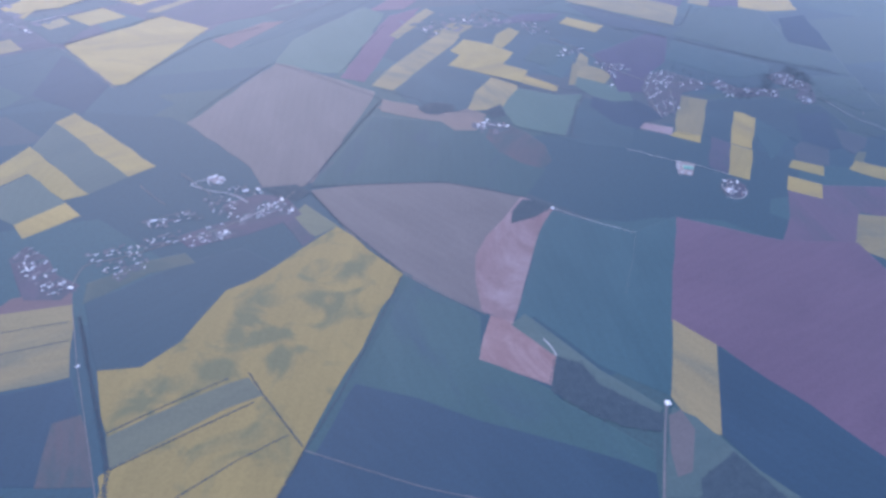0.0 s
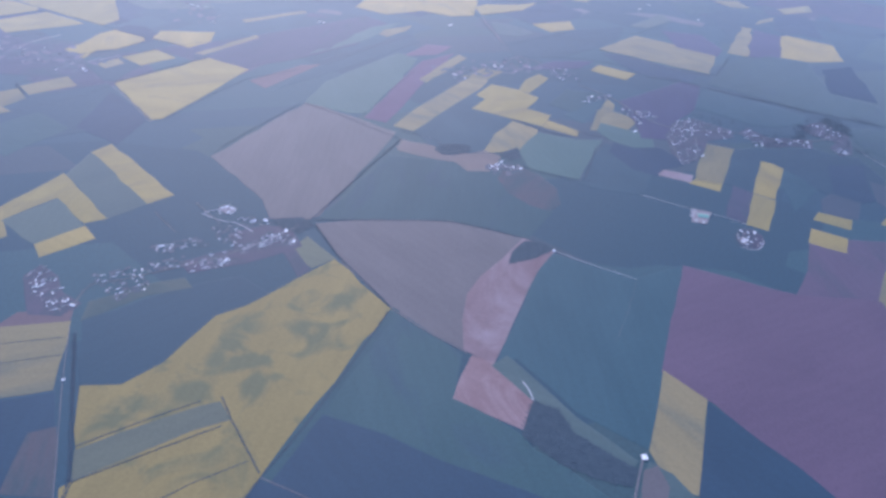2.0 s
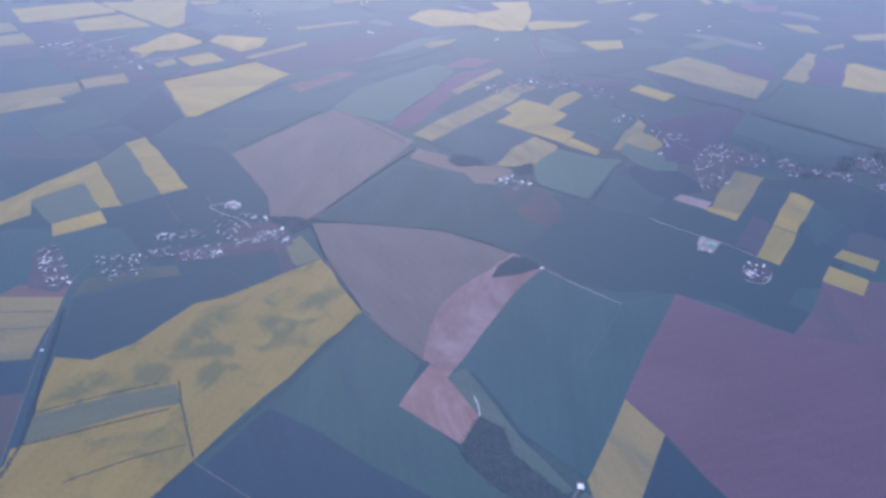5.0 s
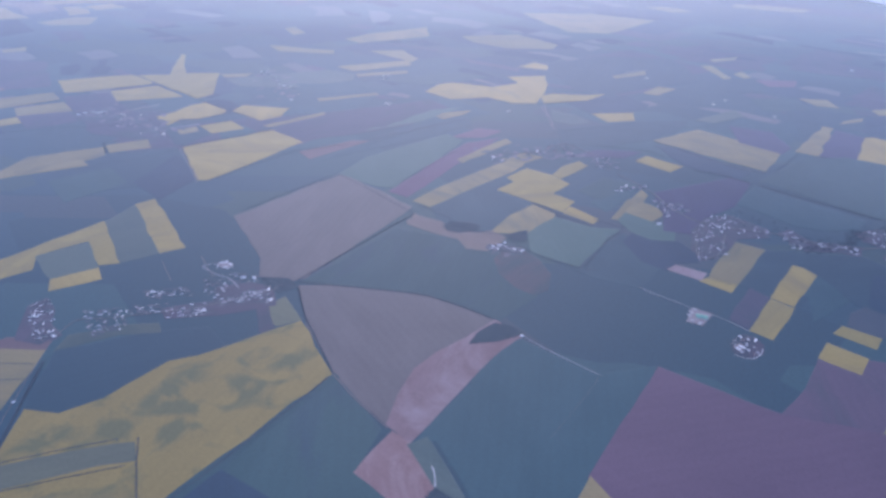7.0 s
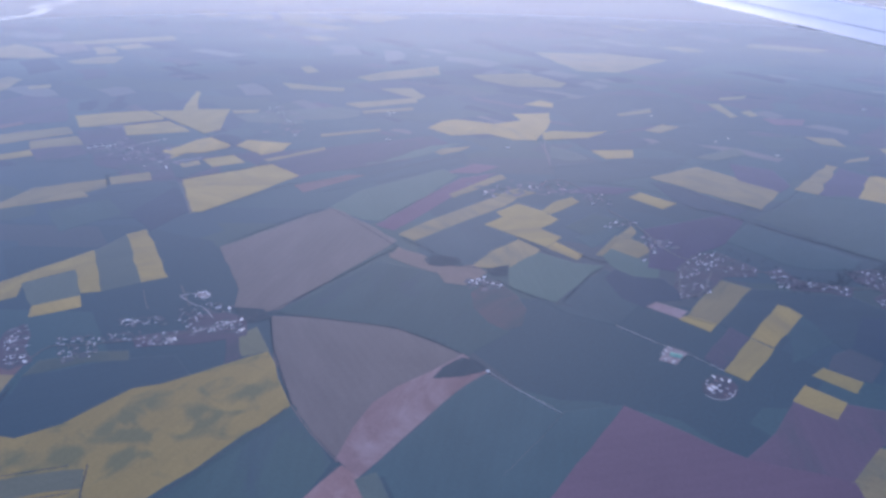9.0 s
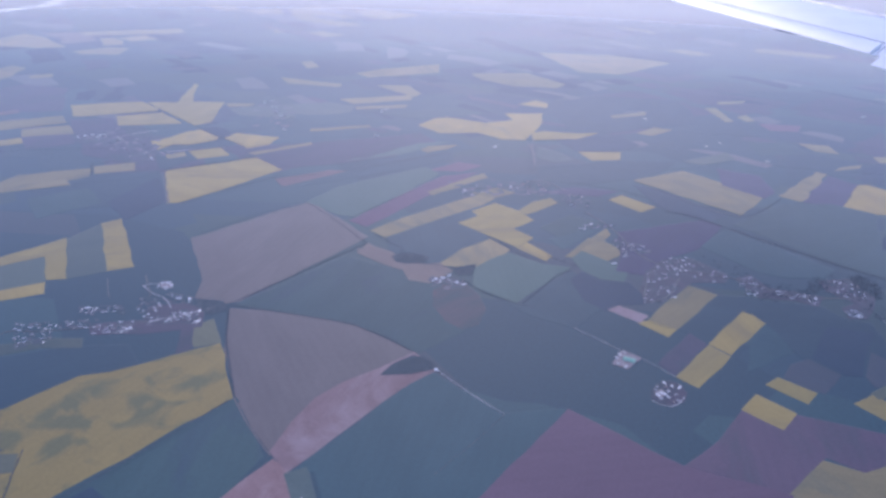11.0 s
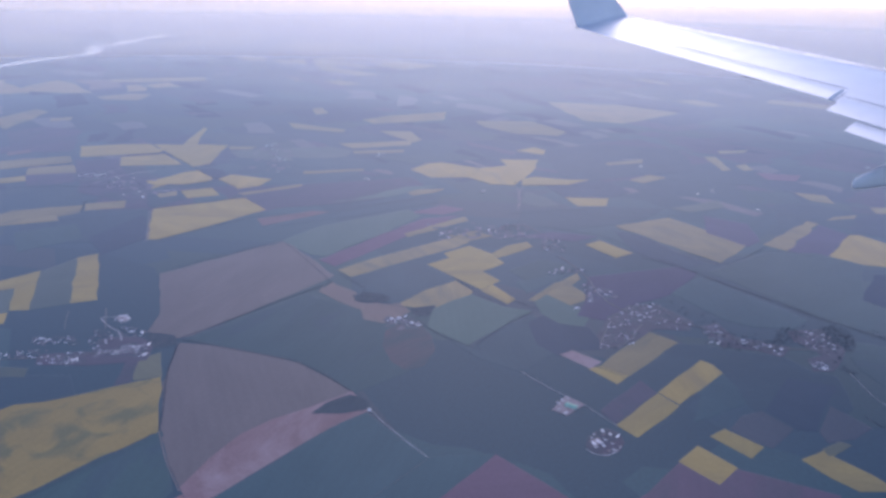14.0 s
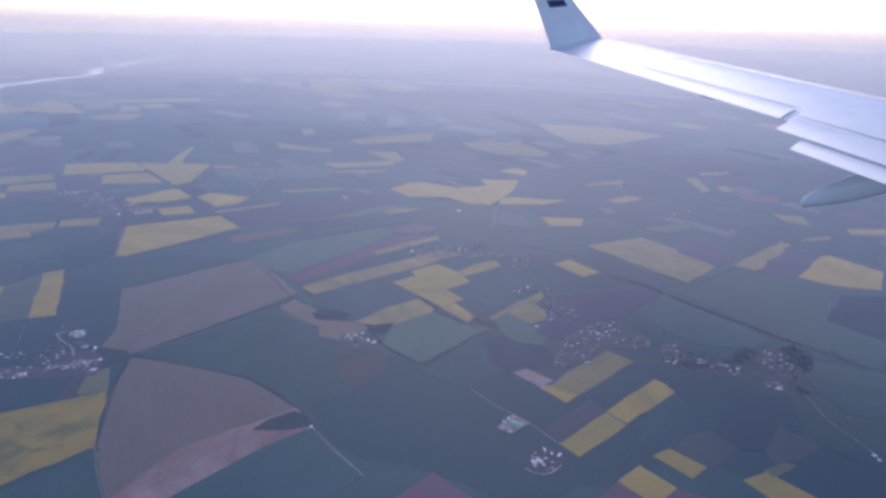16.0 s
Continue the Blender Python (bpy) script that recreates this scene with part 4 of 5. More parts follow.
grove(0.16, (172.6, 286.1), (180.0, 297.8), (189.3, 300.3), (191.2, 285.1), (191.2, 270.5), (183.5, 274.0))
grove(0.9, (186.2, 301.2), (195.1, 303.6), (197.0, 293.5), (194.4, 282.4), (190.8, 283.1), (187.6, 291.3))
grove(0.6, (165.7, 277.6), (173.6, 294.0), (179.0, 294.6), (175.5, 284.8), (167.8, 274.4))
grove(0.5, (188.5, 266.6), (190.6, 271.3), (195.0, 269.4), (193.8, 266.0))
grove(0.6, (202.6, 304.4), (204.6, 306.8), (210.6, 302.0), (214.6, 297.6), (211.6, 297.2), (207.6, 300.2))
grove(0.5, (215.6, 279.2), (216.4, 282.4), (220.0, 282.4), (219.6, 279.2))
hedge(1.6, (192.3, 238.9), (197.8, 233.9), (203.3, 231.3))
path(0.22, (116.2, 187.3), (118.7, 186.2), (121.8, 186.7), (124.1, 189.4), (125.1, 192.6))
yard((116.3, 191.2), (118.3, 193.8), (120.1, 192.0), (118.1, 188.9))
wood((4.8, 246.0), (8.8, 250.9), (15.7, 252.2), (20.2, 250.6), (20.6, 246.1), (13.5, 241.2), (8.7, 241.3))
wood((32.3, 245.3), (40.5, 252.2), (42.0, 242.3), (36.6, 239.6))
grove(0.08, (120.8, 291.7), (127.4, 302.3), (147.9, 289.3), (155.8, 276.9), (143.1, 282.7))
grove(0.2, (142.5, 266.6), (153.6, 280.7), (165.7, 282.7), (174.4, 278.4), (171.4, 271.6), (161.9, 271.4), (152.5, 264.6))
wood((-47.5, 185.2), (-37.1, 187.6), (-31.2, 183.2), (-35.7, 177.3), (-42.2, 180.0))
wood((68.7, 76.3), (79.1, 83.4), (86.3, 72.3), (87.1, 65.9), (66.4, 65.9))
water(25, (-916.1, 597.6), (-936.9, 680.0), (-955.8, 745.2), (-986.5, 825.8), (-1009.1, 897.9), (-1020.7, 955.4), (-1062.3, 1012.6), (-1104.1, 1058.0), (-1142.8, 1067.0), (-1166.5, 1115.5), (-1183.2, 1175.9), (-1230.5, 1241.9), (-1290.7, 1340.3), (-1374.6, 1519.7))
yard((102.6, 201.4), (104.8, 210.8), (111.5, 208.5), (107.7, 200.3))
yard((-68.3, 189.7), (-66.6, 191.8), (-62.6, 191.0), (-62.1, 188.1), (-64.4, 186.4))
path(0.4, (28.6, 234.8), (31.5, 233.4), (33.2, 236.2), (36.0, 234.0), (41.8, 233.6))

# ---- houses and barns ----
# sheen on walls and roofs veils them with the same painted haze
WALL = plain("limewashed_wall", (0.62, 0.60, 0.58), (0.76, 0.74, 0.70), 1.5, 0.85, 0.2, sheen=0.6, per_object=0.25)
ROOFS = {
    "white": plain("bright_sheet_roof", (0.82, 0.81, 0.81), (0.94, 0.93, 0.92), 1.0, 0.34, 0.6, sheen=0.76, per_object=0.12),
    "grey": plain("weathered_grey_roof", (0.40, 0.39, 0.41), (0.58, 0.56, 0.57), 1.0, 0.45, 0.5, sheen=0.76, per_object=0.3),
    "mauve": plain("faded_tile_roof", (0.30, 0.24, 0.255), (0.42, 0.34, 0.35), 1.2, 0.75, 0.3, sheen=0.76, per_object=0.3),
    "green": plain("green_sheet_roof", (0.20, 0.42, 0.34), (0.28, 0.52, 0.42), 0.8, 0.45, 0.5),
}
ROOF_WORDS = {
    "white": "long white barn with a bright metal roof",
    "grey": "small farm building with a weathered grey roof",
    "mauve": "village house with a dull reddish tile roof",
    "green": "large farm hall with a pale green metal roof",
}


def gabled(length, width, eaves, ridge, kind):
    """A gabled building: an Empty at its base, with walls, two roof slopes, a door and windows."""
    base = new("barn" if kind in ("white", "green") else "house")
    tagged(base, ROOF_WORDS[kind], "barn" if kind in ("white", "green") else "house", group="village buildings")
    a, b = length / 2, width / 2
    bm = bmesh.new()
    low = [bm.verts.new((x, y, -0.02)) for x, y in ((-a, -b), (a, -b), (a, b), (-a, b))]
    high = [bm.verts.new((v.co.x, v.co.y, eaves)) for v in low]
    peak = [bm.verts.new((-a, 0, ridge)), bm.verts.new((a, 0, ridge))]
    for i, j in ((0, 1), (2, 3)):
        bm.faces.new((low[i], low[j], high[j], high[i]))
    bm.faces.new((low[1], low[2], high[2], peak[1], high[1]))
    bm.faces.new((low[3], low[0], high[0], peak[0], high[3]))
    part("wall", bm, WALL, base)
    t, o = 0.03, 0.07
    for s in (-1, 1):
        bm = bmesh.new()
        ring = [(0.0, ridge + t), (s * (b + o), eaves - 0.04 + t), (s * (b + o), eaves - 0.04), (0.0, ridge)]
        left, right = [[bm.verts.new((x, y, z)) for y, z in ring] for x in (-a - o, a + o)]
        for k in range(4):
            bm.faces.new((left[k], right[k], right[(k + 1) % 4], left[(k + 1) % 4]))
        bm.faces.new(left)
        bm.faces.new(right)
        bmesh.ops.recalc_face_normals(bm, faces=bm.faces)
        part("roof", bm, ROOFS[kind], base)
    return base


def plot_material():
    """Garden soil, beds and grass: one tone for each plot."""
    m, nodes, links = tree_of("garden_plots")
    bsdf = shader(nodes, links, 0.68, 0.42, 0.76)
    geo = nodes.new("ShaderNodeNewGeometry")
    tone = ramp_of(nodes, (0.0, (0.040, 0.085, 0.105)), (0.35, (0.060, 0.094, 0.120)), (0.6, (0.095, 0.104, 0.138)), (0.85, (0.130, 0.125, 0.160)), (1.0, (0.20, 0.18, 0.21)))
    links.new(geo.outputs["Random Per Island"], tone.inputs[0])
    grain = ramp_of(nodes, (0.3, (0.8, 0.8, 0.8)), (0.7, (1.1, 1.1, 1.1)))
    links.new(noise_of(nodes, links, geo.outputs["Position"], 1.5, 4.0), grain.inputs[0])
    links.new(mixed(nodes, links, "MULTIPLY", 0.8, tone.outputs[0], grain.outputs[0]), bsdf.inputs["Base Color"])
    return m


PLOT = plot_material()
plots_laid = [0]
TEMPLATES = {}


def building(kind, length, width):
    """A building of that size, built once for each size and then copied."""
    key = (kind, round(length * 4) / 4, round(width * 4) / 4)
    size = (max(0.25, key[1]), max(0.25, key[2]))
    if key not in TEMPLATES:
        TEMPLATES[key] = gabled(*size, 0.06 + size[1] * 0.07, 0.07 + size[1] * 0.22, kind)
        return TEMPLATES[key], True
    return TEMPLATES[key], False


def put(kind, length, width, x, y, turn):
    ob, fresh = building(kind, length, width)
    m = pose(x, y, 0.05, 0, 0, turn)
    if fresh:
        ob.matrix_basis = m
    else:
        copy_thing(ob, m)


def barn(x, y, length, width, turn, kind):
    put(kind, length, width, x, y, turn)


def far_house(joined, length, width, m, roof):
    """A small gabled house with eaves, added to a joined mesh of houses."""
    a, b, e, r, o = length / 2, width / 2, 0.10 + width * 0.12, 0.12 + width * 0.30, 0.07
    n = len(joined[0])
    shape = [(x, y, z) for z in (0, e) for x, y in ((-a, -b), (a, -b), (a, b), (-a, b))] + [(-a, 0, r), (a, 0, r)]
    shape += [(x, y, z) for x in (-a - o, a + o) for y, z in ((-b - o, e - 0.03), (0, r + 0.03), (b + o, e - 0.03))]
    joined[0].extend(tuple(m @ Vector(p)) for p in shape)
    walls = ((0, 1, 5, 4), (2, 3, 7, 6), (1, 2, 6, 9, 5), (3, 0, 4, 8, 7))
    slopes = ((10, 13, 14, 11), (11, 14, 15, 12))
    joined[1].extend([(tuple(n + i for i in f), 0) for f in walls] + [(tuple(n + i for i in f), roof) for f in slopes])


def village(count, spread, *street):
    """Houses with garden trees along a street."""
    rng = random.Random(int(street[0][0] * 10 + count))
    total = sum(math.hypot(q[0] - p[0], q[1] - p[1]) for p, q in zip(street, street[1:]))
    count = int(count * 0.95)
    places = list(along(street, total / count * 0.9))
    big = 1.0 + min(1.0, max(0.0, (math.hypot(*street[0]) - 180) / 250))
    distant = math.hypot(*street[0]) > 296 or street[0][0] > 160
    joined = [[], []]
    for x, y, dx, dy in places:
        if rng.random() < 0.12:
            continue
        o = rng.gauss(0, 0.42) * spread
        kind = rng.choices(("white", "grey", "mauve"), (0.42, 0.3, 0.28))[0]
        length, width = rng.choice((0.4, 0.5, 0.6, 1.0)) * big * 0.8, rng.choice((0.3, 0.4, 0.55)) * big * 0.8
        x, y = x - dy * o + rng.gauss(0, 0.25) * spread, y + dx * o + rng.gauss(0, 0.25) * spread
        turn = math.degrees(math.atan2(dy, dx)) + rng.choice((0, 90)) + rng.gauss(0, 8)
        if distant:
            far_house(joined, length, width, pose(x, y, 0.05, 0, 0, turn), rng.choices((1, 2, 3), (0.4, 0.3, 0.3))[0])
        else:
            put(kind, length, width, x, y, turn)
    if distant:
        data = bpy.data.meshes.new("distant_houses")
        data.from_pydata(joined[0], [], [f for f, _ in joined[1]])
        for m in (WALL, ROOFS["white"], ROOFS["grey"], ROOFS["mauve"]):
            data.materials.append(m)
        data.polygons.foreach_set("material_index", [k for _, k in joined[1]])
        tagged(new("distant_houses", data), "far cluster of small village houses", "houses", kind="stuff")
    verts, faces = [], []
    for x, y, dx, dy in along(street, total / count / 5.5):
        o, l, w = rng.gauss(0, 0.62) * spread, rng.uniform(0.6, 2.0) * big, rng.uniform(0.4, 1.1) * big
        if rng.random() < 0.5:
            dx, dy = -dy, dx
            x, y, o = x + dx * o, y + dy * o, rng.gauss(0, 0.3) * spread
        x, y, n = x - dy * o, y + dx * o, len(verts)
        plots_laid[0] += 1
        z = 0.05 + 0.000008 * plots_laid[0]
        for u, v in ((-1, -1), (1, -1), (1, 1), (-1, 1)):
            u, v = u * l * rng.uniform(0.7, 1.1), v * w * rng.uniform(0.7, 1.1)
            verts.append((x + u * dx - v * dy, y + u * dy + v * dx, z))
        faces.append((n, n + 1, n + 2, n + 3))
    leaves("garden_plots", verts, faces, "small mauve and green garden plots among village houses", "gardens", PLOT)
    verts, faces = [], []
    for x, y, dx, dy in along(street, total / count / 0.7):
        o, r = rng.gauss(0, 0.55) * spread, rng.uniform(0.15, 0.4) * big
        clump(verts, faces, x - dy * o, y + dx * o, 0.05, r, r * rng.uniform(0.2, 0.4), rng)
    leaves("garden_trees", verts, faces, "scattered dark garden trees between village houses", "trees")


def hamlet(count, turn, *ring):
    """Houses in loose rows inside a ring, with garden plots and a few trees between them."""
    rng = random.Random(int(ring[0][0] * 10 + count))
    xs, ys = [p[0] for p in ring], [p[1] for p in ring]
    far = math.hypot(sum(xs) / len(xs) - 90, sum(ys) / len(ys))
    big = 0.52 + min(0.38, max(0.0, (far - 170) / 300))

    def spot():
        while True:
            x, y = rng.uniform(min(xs), max(xs)), rng.uniform(min(ys), max(ys))
            if inside(x, y, ring):
                return x, y

    count = int(count * 1.25)
    stand = []
    for _ in range(count * 12):
        if len(stand) >= count:
            break
        x, y = spot()
        if all(math.hypot(x - a, y - b) > 1.2 * big for a, b in stand):
            stand.append((x, y))
    for x, y in stand:
        kind = rng.choices(("white", "grey", "mauve"), (0.46, 0.32, 0.22))[0]
        share = 1.0 if kind != "white" else 1.1 if far < 240 else 1.2
        length, width = rng.choice((0.6, 0.9, 1.2, 1.6)) * big * share, rng.choice((0.32, 0.42)) * big * share
        angle = turn + rng.choice((0, 0, 90)) + rng.gauss(0, 7)
        put(kind, length, width, x, y, angle)
        if rng.random() < 0.45:                          # a shed across the yard, at right angles
            a, out = radians(angle), rng.choice((-1, 1))
            along_x, across = out * length * 0.5, (width + length * 0.4) * 0.5 + 0.12
            put(rng.choice(("white", "grey", "mauve")), length * 0.5, width * 0.8, x + along_x * math.cos(a) - across * math.sin(a), y + along_x * math.sin(a) + across * math.cos(a), angle + 90)
    verts, faces = [], []
    for _ in range(int(count * 1.8)):
        x, y = spot()
        a = radians(turn + rng.gauss(0, 6))
        l, w, n = rng.uniform(0.7, 1.9) * big, rng.uniform(0.35, 0.8) * big, len(verts)
        plots_laid[0] += 1
        z = 0.05 + 0.000008 * plots_laid[0]
        for u, v in ((-1, -1), (1, -1), (1, 1), (-1, 1)):
            u, v = u * l * rng.uniform(0.7, 1.1), v * w * rng.uniform(0.7, 1.1)
            verts.append((x + u * math.cos(a) - v * math.sin(a), y + u * math.sin(a) + v * math.cos(a), z))
        faces.append((n, n + 1, n + 2, n + 3))
    leaves("garden_plots", verts, faces, "small mauve and green garden plots among village houses", "gardens", PLOT)
    verts, faces = [], []
    for _ in range(int(count * 0.25)):
        (x, y), r = spot(), rng.uniform(0.25, 0.55) * big
        clump(verts, faces, x + rng.gauss(0, 0.8), y + rng.gauss(0, 0.8), 0.05, r, r * rng.uniform(0.2, 0.4), rng)
    leaves("garden_trees", verts, faces, "scattered dark garden trees between village houses", "trees")


barn(-66.9, 190.2, 1.36, 0.70, 33, "white")
barn(-65.5, 191.1, 1.84, 0.70, 63, "white")
barn(-63.2, 190.2, 1.63, 0.70, 172, "white")
barn(-63.6, 187.6, 1.43, 0.70, 41, "white")
barn(-53.3, 182.8, 1.90, 0.70, 17, "white")
barn(-49.2, 183.9, 1.70, 0.70, 145, "white")
barn(-91.2, 133.9, 1.50, 0.70, 166, "white")
barn(-78.3, 165.2, 1.97, 0.70, 21, "white")
barn(-54.8, 160.0, 1.77, 0.70, 72, "white")
barn(-40.3, 178.5, 1.56, 0.70, 105, "white")
barn(-36.1, 172.6, 1.36, 0.70, 90, "white")
barn(76.8, 306.8, 1.52, 0.80, 75, "white")
barn(78.9, 313.8, 2.05, 0.80, 76, "white")
barn(87.9, 316.0, 1.82, 0.80, 0, "white")
barn(121.7, 289.5, 1.60, 0.80, 30, "white")
barn(94.2, 275.0, 2.13, 0.80, 46, "white")
barn(29.5, 349.4, 1.90, 0.80, 117, "white")
barn(33.2, 349.2, 1.67, 0.80, 40, "white")
barn(8.2, 333.4, 2.20, 0.80, 134, "white")
barn(170.6, 273.8, 1.25, 0.50, 121, "white")
barn(180.9, 265.8, 1.25, 0.50, 17, "white")
barn(183.5, 265.9, 1.00, 0.50, 161, "white")
barn(207.9, 236.6, 1.20, 0.90, 40, "white")
barn(208.9, 234.8, 1.00, 0.80, 120, "white")
barn(203.8, 255.6, 0.70, 0.50, 20, "mauve")
barn(-204.5, 465.7, 2.35, 1.06, 12, "white")
barn(-206.8, 471.9, 2.26, 1.07, -8, "white")
barn(-171.1, 431.6, 2.02, 0.96, 5, "white")
barn(-108.3, 475.3, 2.14, 0.97, 5, "white")
barn(-108.8, 483.9, 2.59, 0.99, 80, "white")
barn(-80.6, 410.3, 1.73, 0.84, 80, "white")
barn(-259.8, 328.1, 2.15, 0.94, 5, "white")
barn(-258.3, 332.2, 2.58, 0.95, 5, "white")
barn(-255.6, 335.4, 2.25, 0.95, 5, "white")
barn(-250.3, 336.4, 1.92, 0.94, 80, "white")
barn(-182.5, 309.9, 2.09, 0.81, -8, "white")
barn(-0.5, 418.5, 2.05, 0.79, 80, "white")
barn(86.1, 539.7, 2.57, 0.98, -8, "white")
barn(139.5, 491.0, 1.78, 0.88, -8, "white")
barn(249.5, 620.7, 2.94, 1.16, 5, "white")
barn(0.7, 419.4, 1.76, 1.00, 98, "white")
barn(-83.1, 411.8, 2.38, 1.00, 164, "white")
barn(-111.6, 481.8, 2.11, 1.00, 140, "white")
barn(-208.7, 464.2, 1.85, 1.00, 6, "white")
barn(-176.1, 435.0, 2.46, 1.00, 25, "white")
barn(-148.3, 399.9, 2.20, 1.00, 177, "white")
barn(-184.9, 311.7, 1.94, 1.00, 108, "white")
barn(-250.6, 334.2, 2.55, 1.00, 168, "white")
barn(-248.9, 338.6, 2.29, 1.00, 53, "white")
barn(130.9, 478.9, 2.02, 1.00, 136, "white")
barn(167.0, 459.1, 1.76, 1.00, 155, "white")
barn(29.7, 233.6, 1.28, 0.80, 130, "white")
barn(31.8, 235.7, 1.73, 0.80, 15, "white")
barn(33.5, 238.1, 1.54, 0.80, 60, "white")
barn(38.3, 234.0, 1.34, 0.80, 106, "white")
barn(41.5, 233.5, 1.79, 0.80, 62, "white")
barn(51.3, 177.4, 1.04, 0.90, 27, "white")
barn(67.4, 96.9, 1.20, 1.20, 96, "white")
barn(-78.1, 106.2, 0.64, 0.60, 43, "white")
barn(117.7, 190.4, 1.52, 0.80, 142, "white")
barn(119.0, 191.8, 2.05, 0.80, 166, "white")
barn(119.0, 197.4, 1.36, 0.60, 127, "white")
barn(123.5, 196.7, 1.84, 0.60, 73, "white")
barn(120.4, 193.6, 0.72, 0.60, 4, "white")
barn(121.3, 196.6, 0.97, 0.60, 116, "white")
barn(122.6, 192.6, 0.72, 0.50, 6, "grey")
barn(123.4, 190.1, 0.97, 0.50, 164, "grey")
barn(116.7, 192.8, 0.86, 0.50, 164, "grey")
barn(118.6, 189.0, 0.9, 0.45, 30, "grey")
barn(120.6, 190.6, 1.1, 0.5, 150, "white")
barn(117.0, 194.6, 0.8, 0.45, 60, "grey")
barn(122.2, 189.0, 0.7, 0.45, 100, "mauve")
barn(119.6, 195.6, 1.0, 0.4, 20, "mauve")
barn(107.7, 205.7, 3.68, 2.20, 174, "green")
barn(103.7, 205.5, 1.28, 0.80, 135, "grey")
barn(104.4, 207.5, 1.73, 0.80, 119, "grey")
barn(105.6, 209.4, 1.54, 0.80, 130, "grey")
barn(104.5, 202.3, 1.34, 0.80, 91, "grey")
barn(106.9, 201.5, 1.79, 0.80, 73, "grey")
hamlet(15, 48, (-53.0, 168.6), (-44.6, 176.2), (-41.6, 172.0), (-50.4, 164.0))
hamlet(13, 40, (-45.8, 176.8), (-40.8, 180.6), (-33.9, 170.7), (-39.6, 169.0))
hamlet(20, 33, (-68.0, 157.4), (-56.5, 164.6), (-51.6, 158.8), (-62.8, 152.8))
hamlet(14, 28, (-81.3, 164.9), (-68.2, 171.4), (-63.9, 166.9), (-77.6, 161.0))
hamlet(12, 60, (-66.4, 178.4), (-60.9, 181.3), (-54.7, 175.4), (-54.4, 166.8), (-60.8, 170.0))
hamlet(9, 15, (-59.9, 184.2), (-49.0, 186.7), (-46.0, 181.6), (-56.3, 177.9))
hamlet(24, 35, (-92.7, 147.9), (-83.1, 153.7), (-72.5, 144.6), (-79.2, 136.7))
hamlet(26, 50, (-114.4, 146.0), (-109.6, 151.0), (-89.0, 132.6), (-97.2, 131.0))
hamlet(8, 30, (-83.0, 154.0), (-68.5, 160.5), (-66.0, 156.0), (-76.5, 150.0))
hamlet(30, 62, (107.6, 251.3), (107.4, 272.2), (113.8, 285.8), (119.6, 281.8), (121.9, 269.8), (119.8, 254.2), (109.9, 244.3))
hamlet(22, -32, (113.5, 284.9), (118.8, 292.3), (125.6, 293.5), (139.4, 283.5), (138.4, 274.8), (129.2, 271.8), (121.1, 276.6))
hamlet(13, 30, (142.9, 279.5), (147.6, 283.9), (153.0, 276.5), (150.3, 268.1), (145.4, 268.0))
hamlet(13, 20, (154.0, 273.6), (163.7, 278.8), (173.0, 275.9), (170.5, 269.4), (164.2, 270.8))
hamlet(18, -40, (174.7, 290.0), (185.8, 296.5), (191.7, 283.7), (190.0, 275.4), (184.6, 276.2), (175.9, 282.9))
hamlet(8, 10, (179.6, 268.7), (184.3, 271.0), (186.0, 265.3), (181.2, 263.7))
hamlet(12, 25, (56.8, 343.5), (62.3, 351.1), (73.6, 349.3), (74.6, 334.5), (65.2, 331.4))
hamlet(9, 20, (96.9, 296.1), (103.5, 300.0), (108.7, 293.0), (101.0, 288.2))
hamlet(7, 30, (74.0, 306.0), (79.4, 315.6), (90.9, 317.4), (86.0, 311.0))
hamlet(9, 40, (88.5, 303.0), (96.5, 298.0), (99.0, 282.0), (94.5, 290.0))
village(16, 10.0, (6.1, 333.4), (29.8, 348.5), (46.7, 347.0), (43.6, 366.1))
village(16, 12.0, (-256.8, 332.6), (-224.9, 332.8), (-185.9, 313.9))
village(10, 10.0, (-207.1, 460.0), (-176.1, 435.0), (-150.4, 398.8))
village(8, 3.5, (29.7, 233.6), (41.1, 233.4))


# ---- the aircraft's wing ----
PAINT = plain("white_wing_paint", (0.84, 0.84, 0.84), (0.91, 0.91, 0.90), 0.08, 0.38, 0.6)
SEAM = plain("grey_panel_seam", (0.22, 0.23, 0.27), (0.32, 0.33, 0.37), 0.5, 0.6, 0.3)
LETTER = plain("dark_blue_marking", (0.03, 0.035, 0.12), (0.05, 0.055, 0.16), 0.5, 0.45, 0.4)
METAL = plain("bare_leading_edge_metal", (0.55, 0.56, 0.58), (0.66, 0.67, 0.69), 0.3, 0.3, 0.5, metal=0.3)
TIP_BACK, TIP_FRONT = Vector((44.6, 457.9, 102.7)), Vector((72.8, 478.4, 109.2))
ROOT_BACK, ROOT_FRONT = Vector((217.9, 243.3, 81.8)), Vector((241.0, 305.7, 87.7))
TOP_BACK, TOP_FRONT = Vector((10.0, 468.0, 169.9)), Vector((22.1, 474.4, 164.9))
CANOE_TAIL, CANOE_NOSE = Vector((179.6, 274.6, 64.4)), Vector((213.6, 277.9, 79.6))
WING_UP = (ROOT_BACK - TIP_BACK).cross(ROOT_FRONT - ROOT_BACK).normalized()
if WING_UP.z < 0:
    WING_UP = -WING_UP


